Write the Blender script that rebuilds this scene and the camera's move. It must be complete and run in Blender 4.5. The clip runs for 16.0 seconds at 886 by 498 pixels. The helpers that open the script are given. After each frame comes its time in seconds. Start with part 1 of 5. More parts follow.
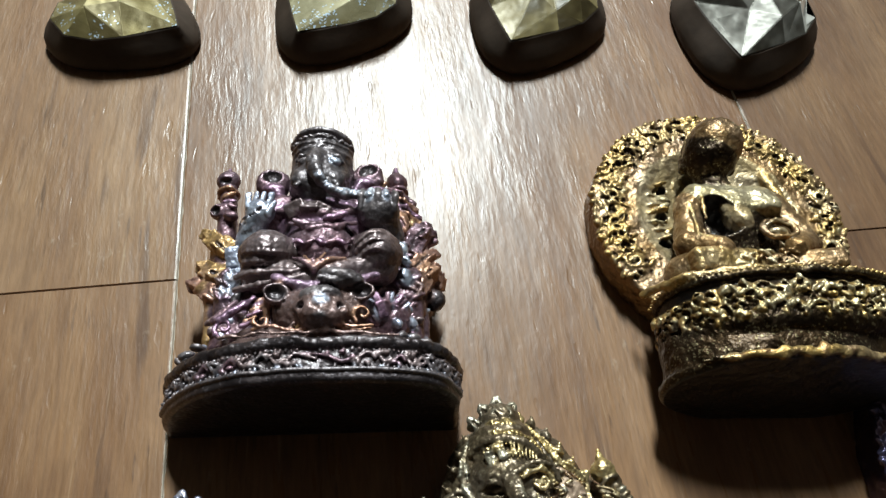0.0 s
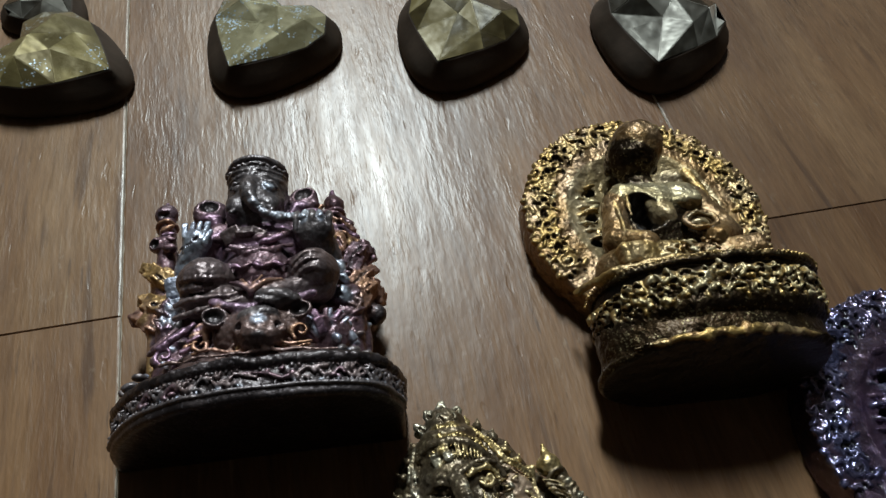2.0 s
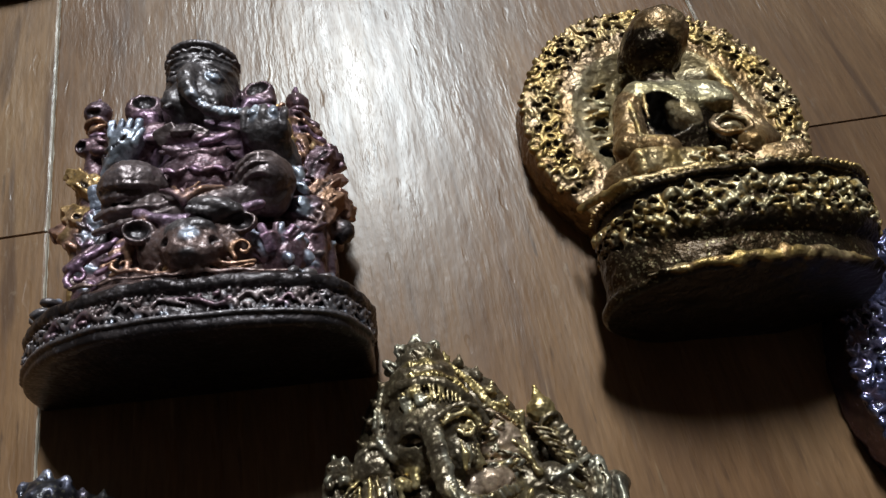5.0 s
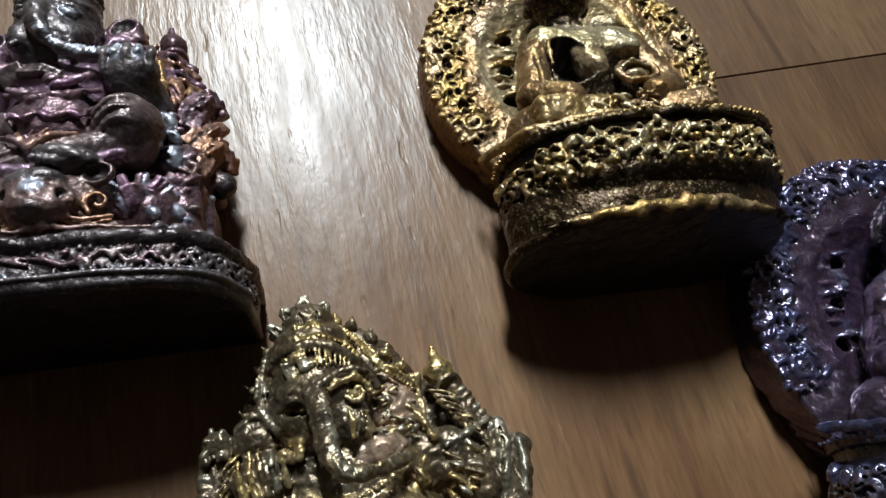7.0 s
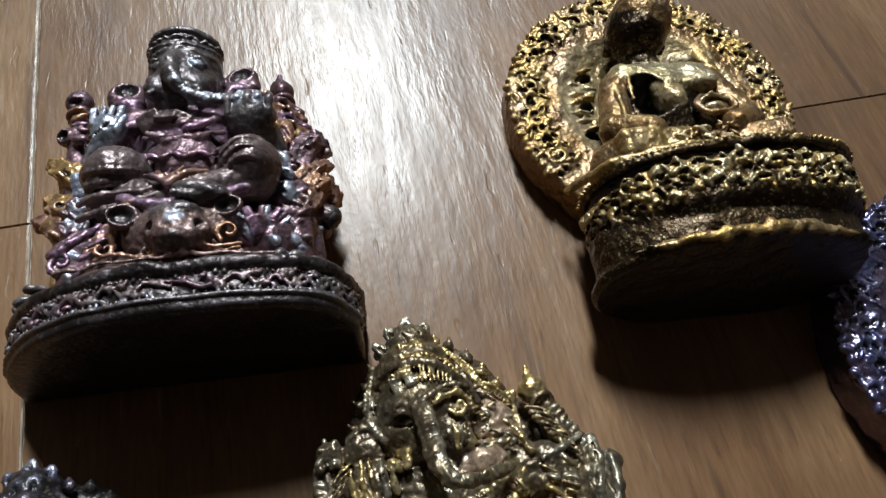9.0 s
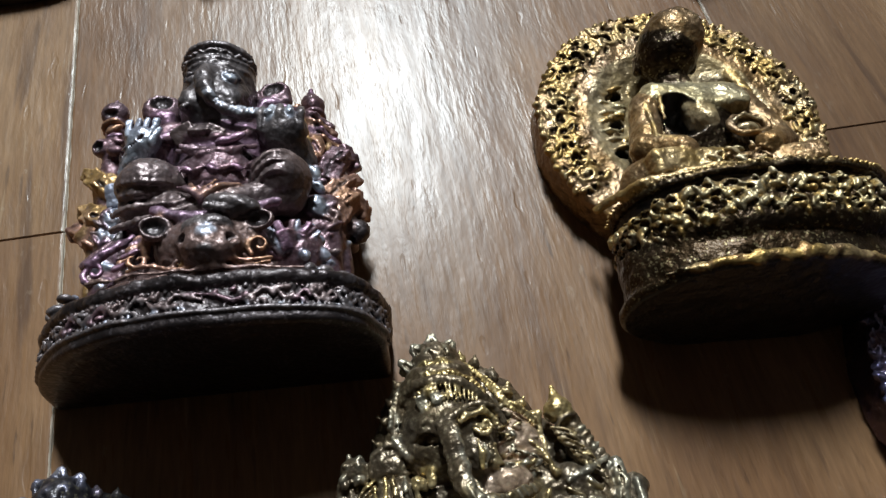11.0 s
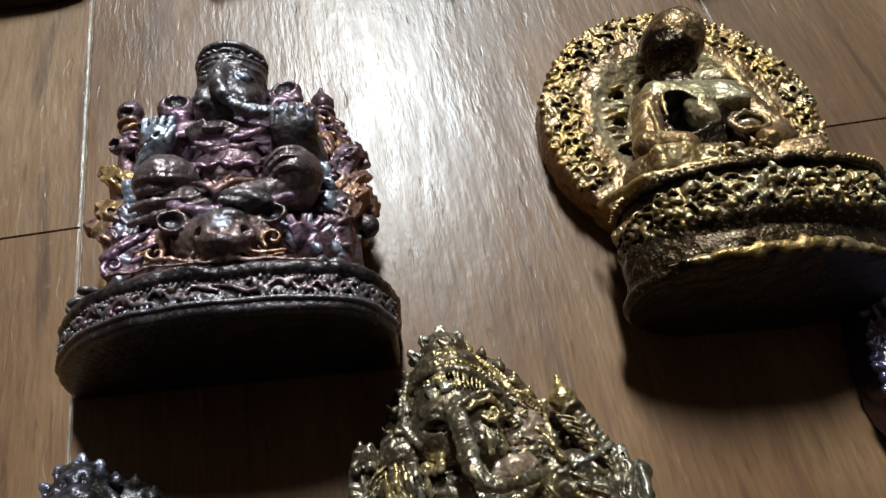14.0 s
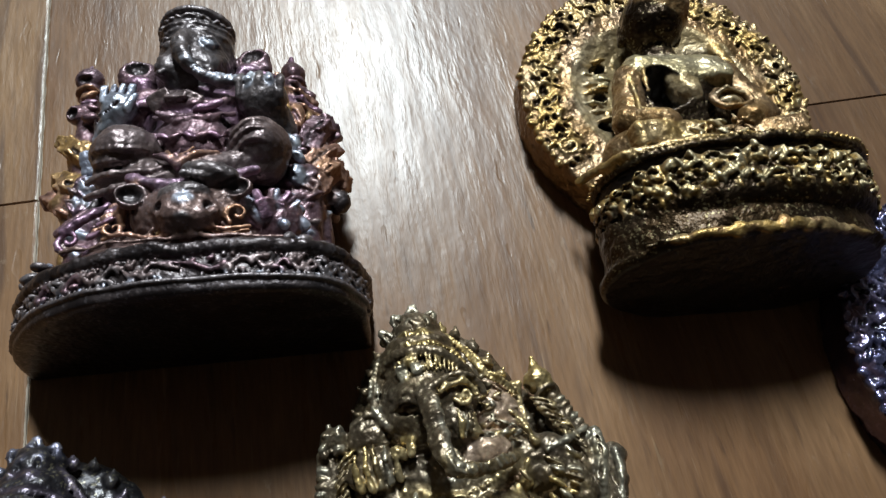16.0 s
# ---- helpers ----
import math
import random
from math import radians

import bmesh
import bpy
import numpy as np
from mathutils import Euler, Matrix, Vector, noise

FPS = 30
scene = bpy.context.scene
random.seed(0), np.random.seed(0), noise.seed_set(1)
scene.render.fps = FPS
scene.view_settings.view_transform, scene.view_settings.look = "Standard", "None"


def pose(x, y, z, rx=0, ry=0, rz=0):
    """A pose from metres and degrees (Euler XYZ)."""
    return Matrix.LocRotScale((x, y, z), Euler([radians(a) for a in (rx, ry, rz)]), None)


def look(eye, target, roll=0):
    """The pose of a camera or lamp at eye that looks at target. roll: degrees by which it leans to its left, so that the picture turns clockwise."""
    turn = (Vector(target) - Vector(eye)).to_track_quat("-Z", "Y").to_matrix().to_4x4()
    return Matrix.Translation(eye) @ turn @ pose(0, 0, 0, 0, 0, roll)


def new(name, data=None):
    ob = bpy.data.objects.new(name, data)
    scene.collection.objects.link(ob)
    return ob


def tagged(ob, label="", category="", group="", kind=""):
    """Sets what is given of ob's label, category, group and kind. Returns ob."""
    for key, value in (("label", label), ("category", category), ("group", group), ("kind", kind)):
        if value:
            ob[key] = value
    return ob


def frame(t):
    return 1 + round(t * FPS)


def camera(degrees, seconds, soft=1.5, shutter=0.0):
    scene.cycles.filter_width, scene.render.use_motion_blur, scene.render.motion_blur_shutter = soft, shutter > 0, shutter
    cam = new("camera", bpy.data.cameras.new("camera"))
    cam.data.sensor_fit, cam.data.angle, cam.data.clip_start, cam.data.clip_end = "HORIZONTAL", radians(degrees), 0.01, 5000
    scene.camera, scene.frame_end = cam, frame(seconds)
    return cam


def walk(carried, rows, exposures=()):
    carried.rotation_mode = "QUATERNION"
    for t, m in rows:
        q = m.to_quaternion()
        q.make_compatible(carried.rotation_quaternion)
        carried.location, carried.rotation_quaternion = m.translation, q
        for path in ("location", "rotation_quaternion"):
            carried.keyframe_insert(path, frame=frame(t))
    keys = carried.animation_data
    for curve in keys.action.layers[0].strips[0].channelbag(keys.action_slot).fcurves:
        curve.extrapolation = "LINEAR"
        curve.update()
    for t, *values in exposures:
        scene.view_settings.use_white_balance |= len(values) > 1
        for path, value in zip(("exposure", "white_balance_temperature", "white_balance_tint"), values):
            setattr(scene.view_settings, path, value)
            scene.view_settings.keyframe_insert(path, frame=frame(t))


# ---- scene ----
cam = camera(63.77, 16.0, 1.5)
PATH = [
    (0, (-0.03520, 0.01234, 0.14590), (-0.01684, 0.08893, 0.01824), 6.88),
    (0.5, (-0.03387, 0.01161, 0.14935), (-0.00997, 0.08957, 0.02345), 8.77),
    (1, (-0.03140, 0.00927, 0.14604), (-0.00510, 0.08814, 0.02120), 8.95),
    (1.5, (-0.03150, 0.00746, 0.14485), (-0.00507, 0.08746, 0.02075), 7.29),
    (2, (-0.02904, 0.00566, 0.14823), (-0.00375, 0.08622, 0.02425), 5.64),
    (2.5, (-0.03341, 0.00809, 0.14071), (-0.00781, 0.08778, 0.01624), 6.52),
    (3, (-0.02843, 0.01154, 0.13456), (-0.00013, 0.08485, 0.00679), 10.26),
    (3.2, (-0.02905, 0.01609, 0.13219), (-0.00005, 0.08469, 0.00199), 12.55),
    (5.3, (-0.01594, 0.01317, 0.12445), (0.00528, 0.08080, -0.00774), 5.66),
    (5.5, (-0.01336, 0.01162, 0.12284), (0.01148, 0.07608, -0.01031), 8.71),
    (6, (-0.01277, 0.01282, 0.12008), (0.01787, 0.07486, -0.01301), 12.18),
    (6.5, (-0.01197, 0.01254, 0.11852), (0.01819, 0.07384, -0.01502), 12.13),
    (7, (-0.01313, 0.01453, 0.11816), (0.02120, 0.07344, -0.01545), 16.73),
    (7.5, (-0.01450, 0.01514, 0.11948), (0.02142, 0.07333, -0.01403), 18.37),
    (8, (-0.01063, 0.01020, 0.12091), (0.02292, 0.07196, -0.01161), 12.80),
    (8.5, (-0.01800, 0.00956, 0.12522), (0.01128, 0.07540, -0.00633), 10.22),
    (9, (-0.02084, 0.01105, 0.12377), (0.00309, 0.07965, -0.00746), 6.72),
    (9.5, (-0.02089, 0.01150, 0.12493), (0.00045, 0.08160, -0.00595), 5.29),
    (10, (-0.02119, 0.01199, 0.12423), (-0.00120, 0.08274, -0.00652), 4.54),
    (12.5, (-0.02241, 0.01258, 0.12452), (-0.00191, 0.08415, -0.00570), 5.23),
    (13, (-0.02163, 0.01236, 0.12518), (-0.00187, 0.08404, -0.00508), 4.63),
    (13.5, (-0.02117, 0.01240, 0.12458), (-0.00137, 0.08432, -0.00556), 4.37),
    (14, (-0.02328, 0.00978, 0.12631), (-0.00388, 0.08156, -0.00396), 4.22),
    (14.5, (-0.02211, 0.00677, 0.12864), (-0.00271, 0.07945, -0.00114), 3.68),
    (15, (-0.02176, 0.01127, 0.12265), (-0.00173, 0.08243, -0.00787), 4.57),
    (15.5, (-0.02090, 0.01199, 0.12214), (0.00162, 0.07946, -0.00992), 7.37),
    (16, (-0.02160, 0.01171, 0.12311), (0.00117, 0.07820, -0.00941), 7.98),
]
walk(cam, [(t, look(eye, target, roll)) for t, eye, target, roll in PATH],
     [(0, 0.86, 6250, 7), (0.5, 0.26, 6230, 7), (1.0, 0.06, 6200, 7), (2.0, -0.06, 6230, 7), (3.0, -0.07, 6230, 7), (5.5, 0.18, 6200, 11), (6.5, 0.30, 6250, 11), (8.0, 0.38, 6250, 11.5), (12.5, 0.4, 6250, 11), (16, 0.4, 6200, 10)])
LAMP_WATTS = 138.0

# ---------------------------------------------------------------- world and light
world = bpy.data.worlds.new("room_dark")
scene.world = world
world.use_nodes = True
world.node_tree.nodes["Background"].inputs["Color"].default_value = (0.9, 0.95, 1.0, 1)
world.node_tree.nodes["Background"].inputs["Strength"].default_value = 0.0

# a round ceiling lamp, seen as the long bright sheen on the floor
lamp = bpy.data.lights.new("ceiling_lamp", "AREA")
lamp.shape, lamp.size, lamp.size_y = "ELLIPSE", 0.28, 1.2
lamp.energy, lamp.color = LAMP_WATTS, (0.92, 1.0, 0.995)
lamp_ob = new("ceiling_lamp", lamp)
lamp_ob.location = (0.17, 2.08, 2.26)


# ---------------------------------------------------------------- materials
def material(name):
    m = bpy.data.materials.new(name)
    m.use_nodes = True
    n, l = m.node_tree.nodes, m.node_tree.links
    return m, n, l, n["Principled BSDF"]


def node(n, kind, **values):
    x = n.new(kind)
    for key, value in values.items():
        x.inputs[key.replace("_", " ")].default_value = value
    return x


def mapped(n, l, source, scale):
    m = n.new("ShaderNodeMapping")
    m.inputs["Scale"].default_value = scale
    l.new(source, m.inputs["Vector"])
    return m.outputs["Vector"]


def ramp(n, l, source, *stops):
    r = n.new("ShaderNodeValToRGB")
    while len(r.color_ramp.elements) < len(stops):
        r.color_ramp.elements.new(0.5)
    for e, (at, c) in zip(r.color_ramp.elements, stops):
        e.position, e.color = at, (*c, 1) if len(c) == 3 else c
    l.new(source, r.inputs["Fac"])
    return r.outputs["Color"]


def mix(n, l, fac, a, b, blend="MIX"):
    m = n.new("ShaderNodeMix")
    m.data_type, m.blend_type = "RGBA", blend
    for socket, v in ((m.inputs[0], fac), (m.inputs[6], a), (m.inputs[7], b)):
        if hasattr(v, "is_linked"):
            l.new(v, socket)
        else:
            socket.default_value = v if isinstance(v, float) else (*v, 1)
    return m.outputs[2]


def maths(n, l, op, a, b=0.0, c=0.0):
    m = n.new("ShaderNodeMath")
    m.operation = op
    for socket, v in zip(m.inputs, (a, b, c)):
        if hasattr(v, "is_linked"):
            l.new(v, socket)
        else:
            socket.default_value = v
    return m.outputs[0]


def noise_of(n, l, vector, scale, detail=4.0, rough=0.55):
    x = node(n, "ShaderNodeTexNoise", Scale=scale, Detail=detail, Roughness=rough)
    l.new(vector, x.inputs["Vector"])
    return x.outputs["Fac"]


def bumped(n, l, shader, *layers):
    last = None
    for height, strength, distance in layers:
        b = node(n, "ShaderNodeBump", Strength=strength, Distance=distance)
        l.new(height, b.inputs["Height"])
        if last:
            l.new(last, b.inputs["Normal"])
        last = b.outputs["Normal"]
    l.new(last, shader.inputs["Normal"])
    l.new(last, shader.inputs["Coat Normal"])


PLANK_W, PLANK_L = 0.152, 0.914


def wood_material():
    """Embossed vinyl plank in brown oak print; grain runs along y, each plank is its own cut."""
    m, n, l, p = material("oak_vinyl")
    co = n.new("ShaderNodeTexCoord").outputs["Object"]
    info = n.new("ShaderNodeObjectInfo")
    shift = n.new("ShaderNodeCombineXYZ")
    l.new(maths(n, l, "MULTIPLY", info.outputs["Random"], 7.0), shift.inputs["X"])
    l.new(maths(n, l, "MULTIPLY", info.outputs["Random"], 23.0), shift.inputs["Y"])
    add = n.new("ShaderNodeVectorMath")
    l.new(co, add.inputs[0]), l.new(shift.outputs[0], add.inputs[1])
    v = add.outputs[0]
    # slow sideways wander, so that the grain is not ruled
    wander = node(n, "ShaderNodeTexNoise", Scale=9.0, Detail=2.0)
    l.new(mapped(n, l, v, (0.6, 0.5, 1)), wander.inputs["Vector"])
    warp = n.new("ShaderNodeVectorMath")
    warp.operation = "MULTIPLY_ADD"
    l.new(wander.outputs["Color"], warp.inputs[0])
    warp.inputs[1].default_value = (0.012, 0, 0)
    l.new(v, warp.inputs[2])
    v = warp.outputs[0]
    broad = noise_of(n, l, mapped(n, l, v, (1, 0.16, 1)), 42.0, 4.0, 0.55)
    band = noise_of(n, l, mapped(n, l, v, (1, 0.06, 1)), 150.0, 4.0, 0.6)
    fine = noise_of(n, l, mapped(n, l, v, (1, 0.10, 1)), 1100.0, 3.0, 0.6)
    pores = noise_of(n, l, mapped(n, l, v, (1, 0.11, 1)), 620.0, 3.0, 0.6)
    stain = noise_of(n, l, v, 22.0, 4.0)
    base = ramp(n, l, broad, (0.28, (0.176, 0.088, 0.038)), (0.5, (0.226, 0.125, 0.058)), (0.72, (0.275, 0.164, 0.084)))
    dark = ramp(n, l, band, (0.32, (0.66, 0.57, 0.50)), (0.52, (1, 1, 1)), (0.7, (1.08, 1.07, 1.05)))
    c = mix(n, l, 0.5, base, dark, "MULTIPLY")
    c = mix(n, l, 0.6, c, ramp(n, l, fine, (0.35, (0.72, 0.69, 0.65)), (0.62, (1.12, 1.12, 1.12))), "MULTIPLY")
    # open grain: short dark lines that come in drifts
    drift = ramp(n, l, noise_of(n, l, mapped(n, l, v, (1, 0.35, 1)), 38.0, 2.0), (0.42, (0.08,) * 3), (0.62, (1, 1, 1)))
    lines = ramp(n, l, pores, (0.60, (0, 0, 0)), (0.68, (1, 1, 1)))
    c = mix(n, l, maths(n, l, "MULTIPLY", maths(n, l, "MULTIPLY", lines, drift), 0.55), c, (0.050, 0.025, 0.013))
    stroke = ramp(n, l, noise_of(n, l, mapped(n, l, v, (1, 0.09, 1)), 230.0, 2.0, 0.5), (0.58, (0, 0, 0)), (0.67, (1, 1, 1)))
    zone = ramp(n, l, noise_of(n, l, mapped(n, l, v, (1, 0.3, 1)), 26.0, 1.0), (0.45, (0.25,) * 3), (0.6, (1, 1, 1)))
    c = mix(n, l, maths(n, l, "MULTIPLY", maths(n, l, "MULTIPLY", stroke, zone), 0.62), c, (0.062, 0.028, 0.014))
    # pale scuffs, broken into flecks
    scuff = ramp(n, l, noise_of(n, l, mapped(n, l, v, (1, 0.5, 1)), 420.0, 4.0, 0.7), (0.60, (0, 0, 0)), (0.66, (1, 1, 1)))
    worn = ramp(n, l, noise_of(n, l, v, 48.0, 3.0), (0.50, (0, 0, 0)), (0.64, (1, 1, 1)))
    c = mix(n, l, maths(n, l, "MULTIPLY", maths(n, l, "MULTIPLY", scuff, worn), 0.42), c, (0.36, 0.28, 0.20))
    hair = ramp(n, l, noise_of(n, l, mapped(n, l, v, (1, 0.05, 1)), 1100.0, 2.0, 0.5), (0.66, (0, 0, 0)), (0.72, (1, 1, 1)))
    c = mix(n, l, maths(n, l, "MULTIPLY", maths(n, l, "MULTIPLY", hair, drift), 0.4), c, (0.42, 0.30, 0.18))
    c = mix(n, l, 0.6, c, ramp(n, l, stain, (0.35, (0.70, 0.62, 0.56)), (0.65, (1.15, 1.12, 1.06))), "MULTIPLY")
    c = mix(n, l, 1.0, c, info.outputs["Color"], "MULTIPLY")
    # a pale line along the long edges, the bevels' glint put in colour
    split = n.new("ShaderNodeSeparateXYZ")
    l.new(co, split.inputs[0])
    edge_noise = maths(n, l, "MULTIPLY", noise_of(n, l, co, 260.0, 3.0), 0.0009)
    rim = maths(n, l, "GREATER_THAN", maths(n, l, "ADD", maths(n, l, "ABSOLUTE", split.outputs["X"]), edge_noise), PLANK_W / 2 + 0.00014)
    c = mix(n, l, maths(n, l, "MULTIPLY", rim, 0.62), c, (0.55, 0.50, 0.42))
    l.new(c, p.inputs["Base Color"])
    gloss = ramp(n, l, noise_of(n, l, mapped(n, l, v, (1, 0.12, 1)), 260.0, 3.0), (0.3, (0.24,) * 3), (0.7, (0.36,) * 3))
    l.new(gloss, p.inputs["Coat Roughness"])
    p.inputs["Coat Weight"].default_value = 0.50
    p.inputs["Roughness"].default_value = 0.58
    p.inputs["Specular IOR Level"].default_value = 0.25
    # pressed grain: wavering furrows, a few deep ticks, fine pebbling
    waver = node(n, "ShaderNodeTexNoise", Scale=210.0, Detail=1.0)
    l.new(mapped(n, l, v, (1, 0.8, 1)), waver.inputs["Vector"])
    bent = n.new("ShaderNodeVectorMath")
    bent.operation = "MULTIPLY_ADD"
    l.new(waver.outputs["Color"], bent.inputs[0])
    bent.inputs[1].default_value = (0.0010, 0, 0)
    l.new(v, bent.inputs[2])
    emboss = noise_of(n, l, mapped(n, l, bent.outputs[0], (1, 0.15, 1)), 760.0, 3.0, 0.6)
    ticks = ramp(n, l, noise_of(n, l, mapped(n, l, bent.outputs[0], (1, 0.22, 1)), 420.0, 1.0, 0.4), (0.70, (1, 1, 1)), (0.76, (0, 0, 0)))
    pebble = noise_of(n, l, mapped(n, l, v, (1, 0.5, 1)), 1300.0, 2.0)
    patchy = ramp(n, l, noise_of(n, l, mapped(n, l, v, (1, 0.35, 1)), 75.0, 3.0, 0.6), (0.38, (0.2,) * 3), (0.62, (1, 1, 1)))
    emboss = maths(n, l, "MULTIPLY", emboss, patchy)
    swell = noise_of(n, l, mapped(n, l, v, (1, 0.45, 1)), 170.0, 3.0, 0.6)
    bumped(n, l, p, (swell, 0.13, 0.0007), (emboss, 0.62, 0.00030), (ticks, 0.3, 0.0002), (pebble, 0.14, 0.00016))
    return m


def pigment_material(name, rough, metal, grit=1.0, gloss=0.3, dust=(0.30, 0.26, 0.25), drift=0.48):
    """Cast resin rubbed with mica powders: the powder's colour and its painted edge light sit in the attribute, mottled
    and flecked.
    """
    m, n, l, p = material(name)
    a = n.new("ShaderNodeAttribute")
    a.attribute_name = "powder"
    co = n.new("ShaderNodeTexCoord").outputs["Object"]
    blotch = noise_of(n, l, co, 210.0, 4.0, 0.6)
    cloud = noise_of(n, l, co, 95.0, 3.0, 0.6)
    speck = noise_of(n, l, co, 1700.0, 3.0, 0.65)
    # the powders lie over each other, so the hue wanders
    turned = node(n, "ShaderNodeHueSaturation", Hue=drift, Saturation=0.8, Value=1.1)
    l.new(a.outputs["Color"], turned.inputs["Color"])
    c = mix(n, l, ramp(n, l, cloud, (0.42, (0, 0, 0)), (0.62, (1, 1, 1))), a.outputs["Color"], turned.outputs["Color"])
    c = mix(n, l, 0.8, c, ramp(n, l, blotch, (0.3, (0.5, 0.47, 0.48)), (0.5, (1, 1, 1)), (0.72, (1.45, 1.4, 1.32))), "MULTIPLY")
    c = mix(n, l, 0.3, c, ramp(n, l, speck, (0.35, (0.5, 0.47, 0.45)), (0.65, (1.45, 1.45, 1.45))), "MULTIPLY")
    fleck = n.new("ShaderNodeTexVoronoi")
    fleck.inputs["Scale"].default_value = 2600.0
    l.new(co, fleck.inputs["Vector"])
    one = n.new("ShaderNodeSeparateColor")
    l.new(fleck.outputs["Color"], one.inputs[0])
    spark = ramp(n, l, maths(n, l, "ADD", one.outputs[0], maths(n, l, "MULTIPLY_ADD", blotch, 0.6, -0.3)), (0.90, (0, 0, 0)), (0.93, (1, 1, 1)))
    c = mix(n, l, maths(n, l, "MULTIPLY", maths(n, l, "MULTIPLY", spark, a.outputs["Alpha"]), 0.2), c, dust)
    l.new(c, p.inputs["Base Color"])
    l.new(maths(n, l, "MULTIPLY", a.outputs["Alpha"], metal), p.inputs["Metallic"])
    l.new(ramp(n, l, blotch, (0.3, (rough * 0.8,) * 3), (0.7, (rough * 1.35,) * 3)), p.inputs["Roughness"])
    p.inputs["Coat Weight"].default_value = gloss
    p.inputs["Coat Roughness"].default_value = 0.22
    bumped(n, l, p, (noise_of(n, l, co, 430.0, 3.0, 0.6), 0.36 * grit, 0.0008), (noise_of(n, l, co, 1000.0, 2.0, 0.6), 0.4 * grit, 0.0003), (speck, 0.26 * grit, 0.00014), (one.outputs[1], 0.1 * grit, 0.0001))
    return m


def plain_wall(name, colour, rough=0.9):
    m, n, l, p = material(name)
    co = n.new("ShaderNodeTexCoord").outputs["Object"]
    c = mix(n, l, 0.25, colour, ramp(n, l, noise_of(n, l, co, 3.0), (0.3, (0.8, 0.8, 0.8)), (0.7, (1.1, 1.1, 1.1))), "MULTIPLY")
    l.new(c, p.inputs["Base Color"])
    p.inputs["Roughness"].default_value = rough
    bumped(n, l, p, (noise_of(n, l, co, 160.0), 0.2, 0.001))
    return m


def pearl_material(name, low, high, glitter=0.0, silver=0.5):
    """Cloudy mica pigment and crumpled film cast under a clear, hard-gloss face."""
    m, n, l, p = material(name)
    co = n.new("ShaderNodeTexCoord").outputs["Object"]
    cut = n.new("ShaderNodeAttribute")
    cut.attribute_name = "facet_tone"
    # each facet gets its own tone and cloud shift, imitating refraction and inner reflections
    shift = n.new("ShaderNodeVectorMath")
    shift.operation = "MULTIPLY_ADD"
    l.new(cut.outputs["Fac"], shift.inputs[0])
    shift.inputs[1].default_value = (0.21, 0.13, 0.17)
    l.new(co, shift.inputs[2])
    seen = shift.outputs[0]
    cloud = noise_of(n, l, mapped(n, l, seen, (1, 0.6, 1)), 170.0, 2.5, 0.5)
    wash = noise_of(n, l, seen, 70.0, 2.0, 0.5)
    sum_of = maths(n, l, "ADD", maths(n, l, "MULTIPLY_ADD", cut.outputs["Fac"], 0.4 if glitter else 0.8, -0.2 if glitter else -0.4), maths(n, l, "ADD", maths(n, l, "MULTIPLY", cloud, 0.9), maths(n, l, "MULTIPLY_ADD", wash, 0.9, -0.4)))
    c = ramp(n, l, sum_of, (0.15, low), (0.45, tuple(0.5 * a + 0.3 * b for a, b in zip(low, high))), (0.75, high), (1.0, tuple(min(0.9, 1.5 * b + 0.12) for b in high)))
    flake = n.new("ShaderNodeTexVoronoi")
    flake.inputs["Scale"].default_value = 2300.0
    l.new(co, flake.inputs["Vector"])
    one = n.new("ShaderNodeSeparateColor")
    l.new(flake.outputs["Color"], one.inputs[0])
    if glitter:
        drift = maths(n, l, "MULTIPLY_ADD", noise_of(n, l, co, 120.0, 3.0), 1.3, -0.68)
        spark = ramp(n, l, maths(n, l, "ADD", one.outputs[0], drift), (1 - glitter, (0, 0, 0)), (1 - glitter + 0.02, (1, 1, 1)))
        c = mix(n, l, spark, c, (0.42, 0.52, 0.62))
    l.new(c, p.inputs["Base Color"])
    p.inputs["Metallic"].default_value = silver
    p.inputs["Roughness"].default_value = 0.36
    p.inputs["Specular IOR Level"].default_value = 0.15
    p.inputs["Coat Weight"].default_value = 0.8
    p.inputs["Coat Roughness"].default_value = 0.06
    b = None
    for height, strength, distance in ((noise_of(n, l, seen, 130.0, 2.0, 0.5), 0.3, 0.0022), (one.outputs[1], 0.3 if glitter else 0.08, 0.0005)):
        x = node(n, "ShaderNodeBump", Strength=strength, Distance=distance)
        l.new(height, x.inputs["Height"])
        if b:
            l.new(b, x.inputs["Normal"])
        b = x.outputs["Normal"]
    l.new(b, p.inputs["Normal"])
    return m


WOOD = wood_material()
POWDER = pigment_material("mica_powder_resin", 0.41, 0.65, 0.9, 0.22, (0.34, 0.30, 0.33))
VIOLET = pigment_material("violet_powder_resin", 0.21, 0.8, 0.8, 0.5, (0.30, 0.30, 0.62), 0.55)
BRONZE = pigment_material("green_gold_powder_resin", 0.35, 0.75, 0.9, 0.12, (0.50, 0.44, 0.26), 0.5)
GOLD = pigment_material("gold_powder_resin", 0.38, 0.75, 1.3, 0.1, (0.55, 0.46, 0.25), 0.5)
WALL = plain_wall("painted_plaster", (0.07, 0.063, 0.056))
CEIL = plain_wall("grey_ceiling_paint", (0.29, 0.28, 0.27))
DARK, dn, dl, dp = material("black_resin")
dco = dn.new("ShaderNodeTexCoord").outputs["Object"]
dl.new(ramp(dn, dl, noise_of(dn, dl, dco, 90.0), (0.3, (0.022, 0.015, 0.010)), (0.7, (0.055, 0.038, 0.027))), dp.inputs["Base Color"])
dp.inputs["Roughness"].default_value = 0.6
dp.inputs["Specular IOR Level"].default_value = 0.2
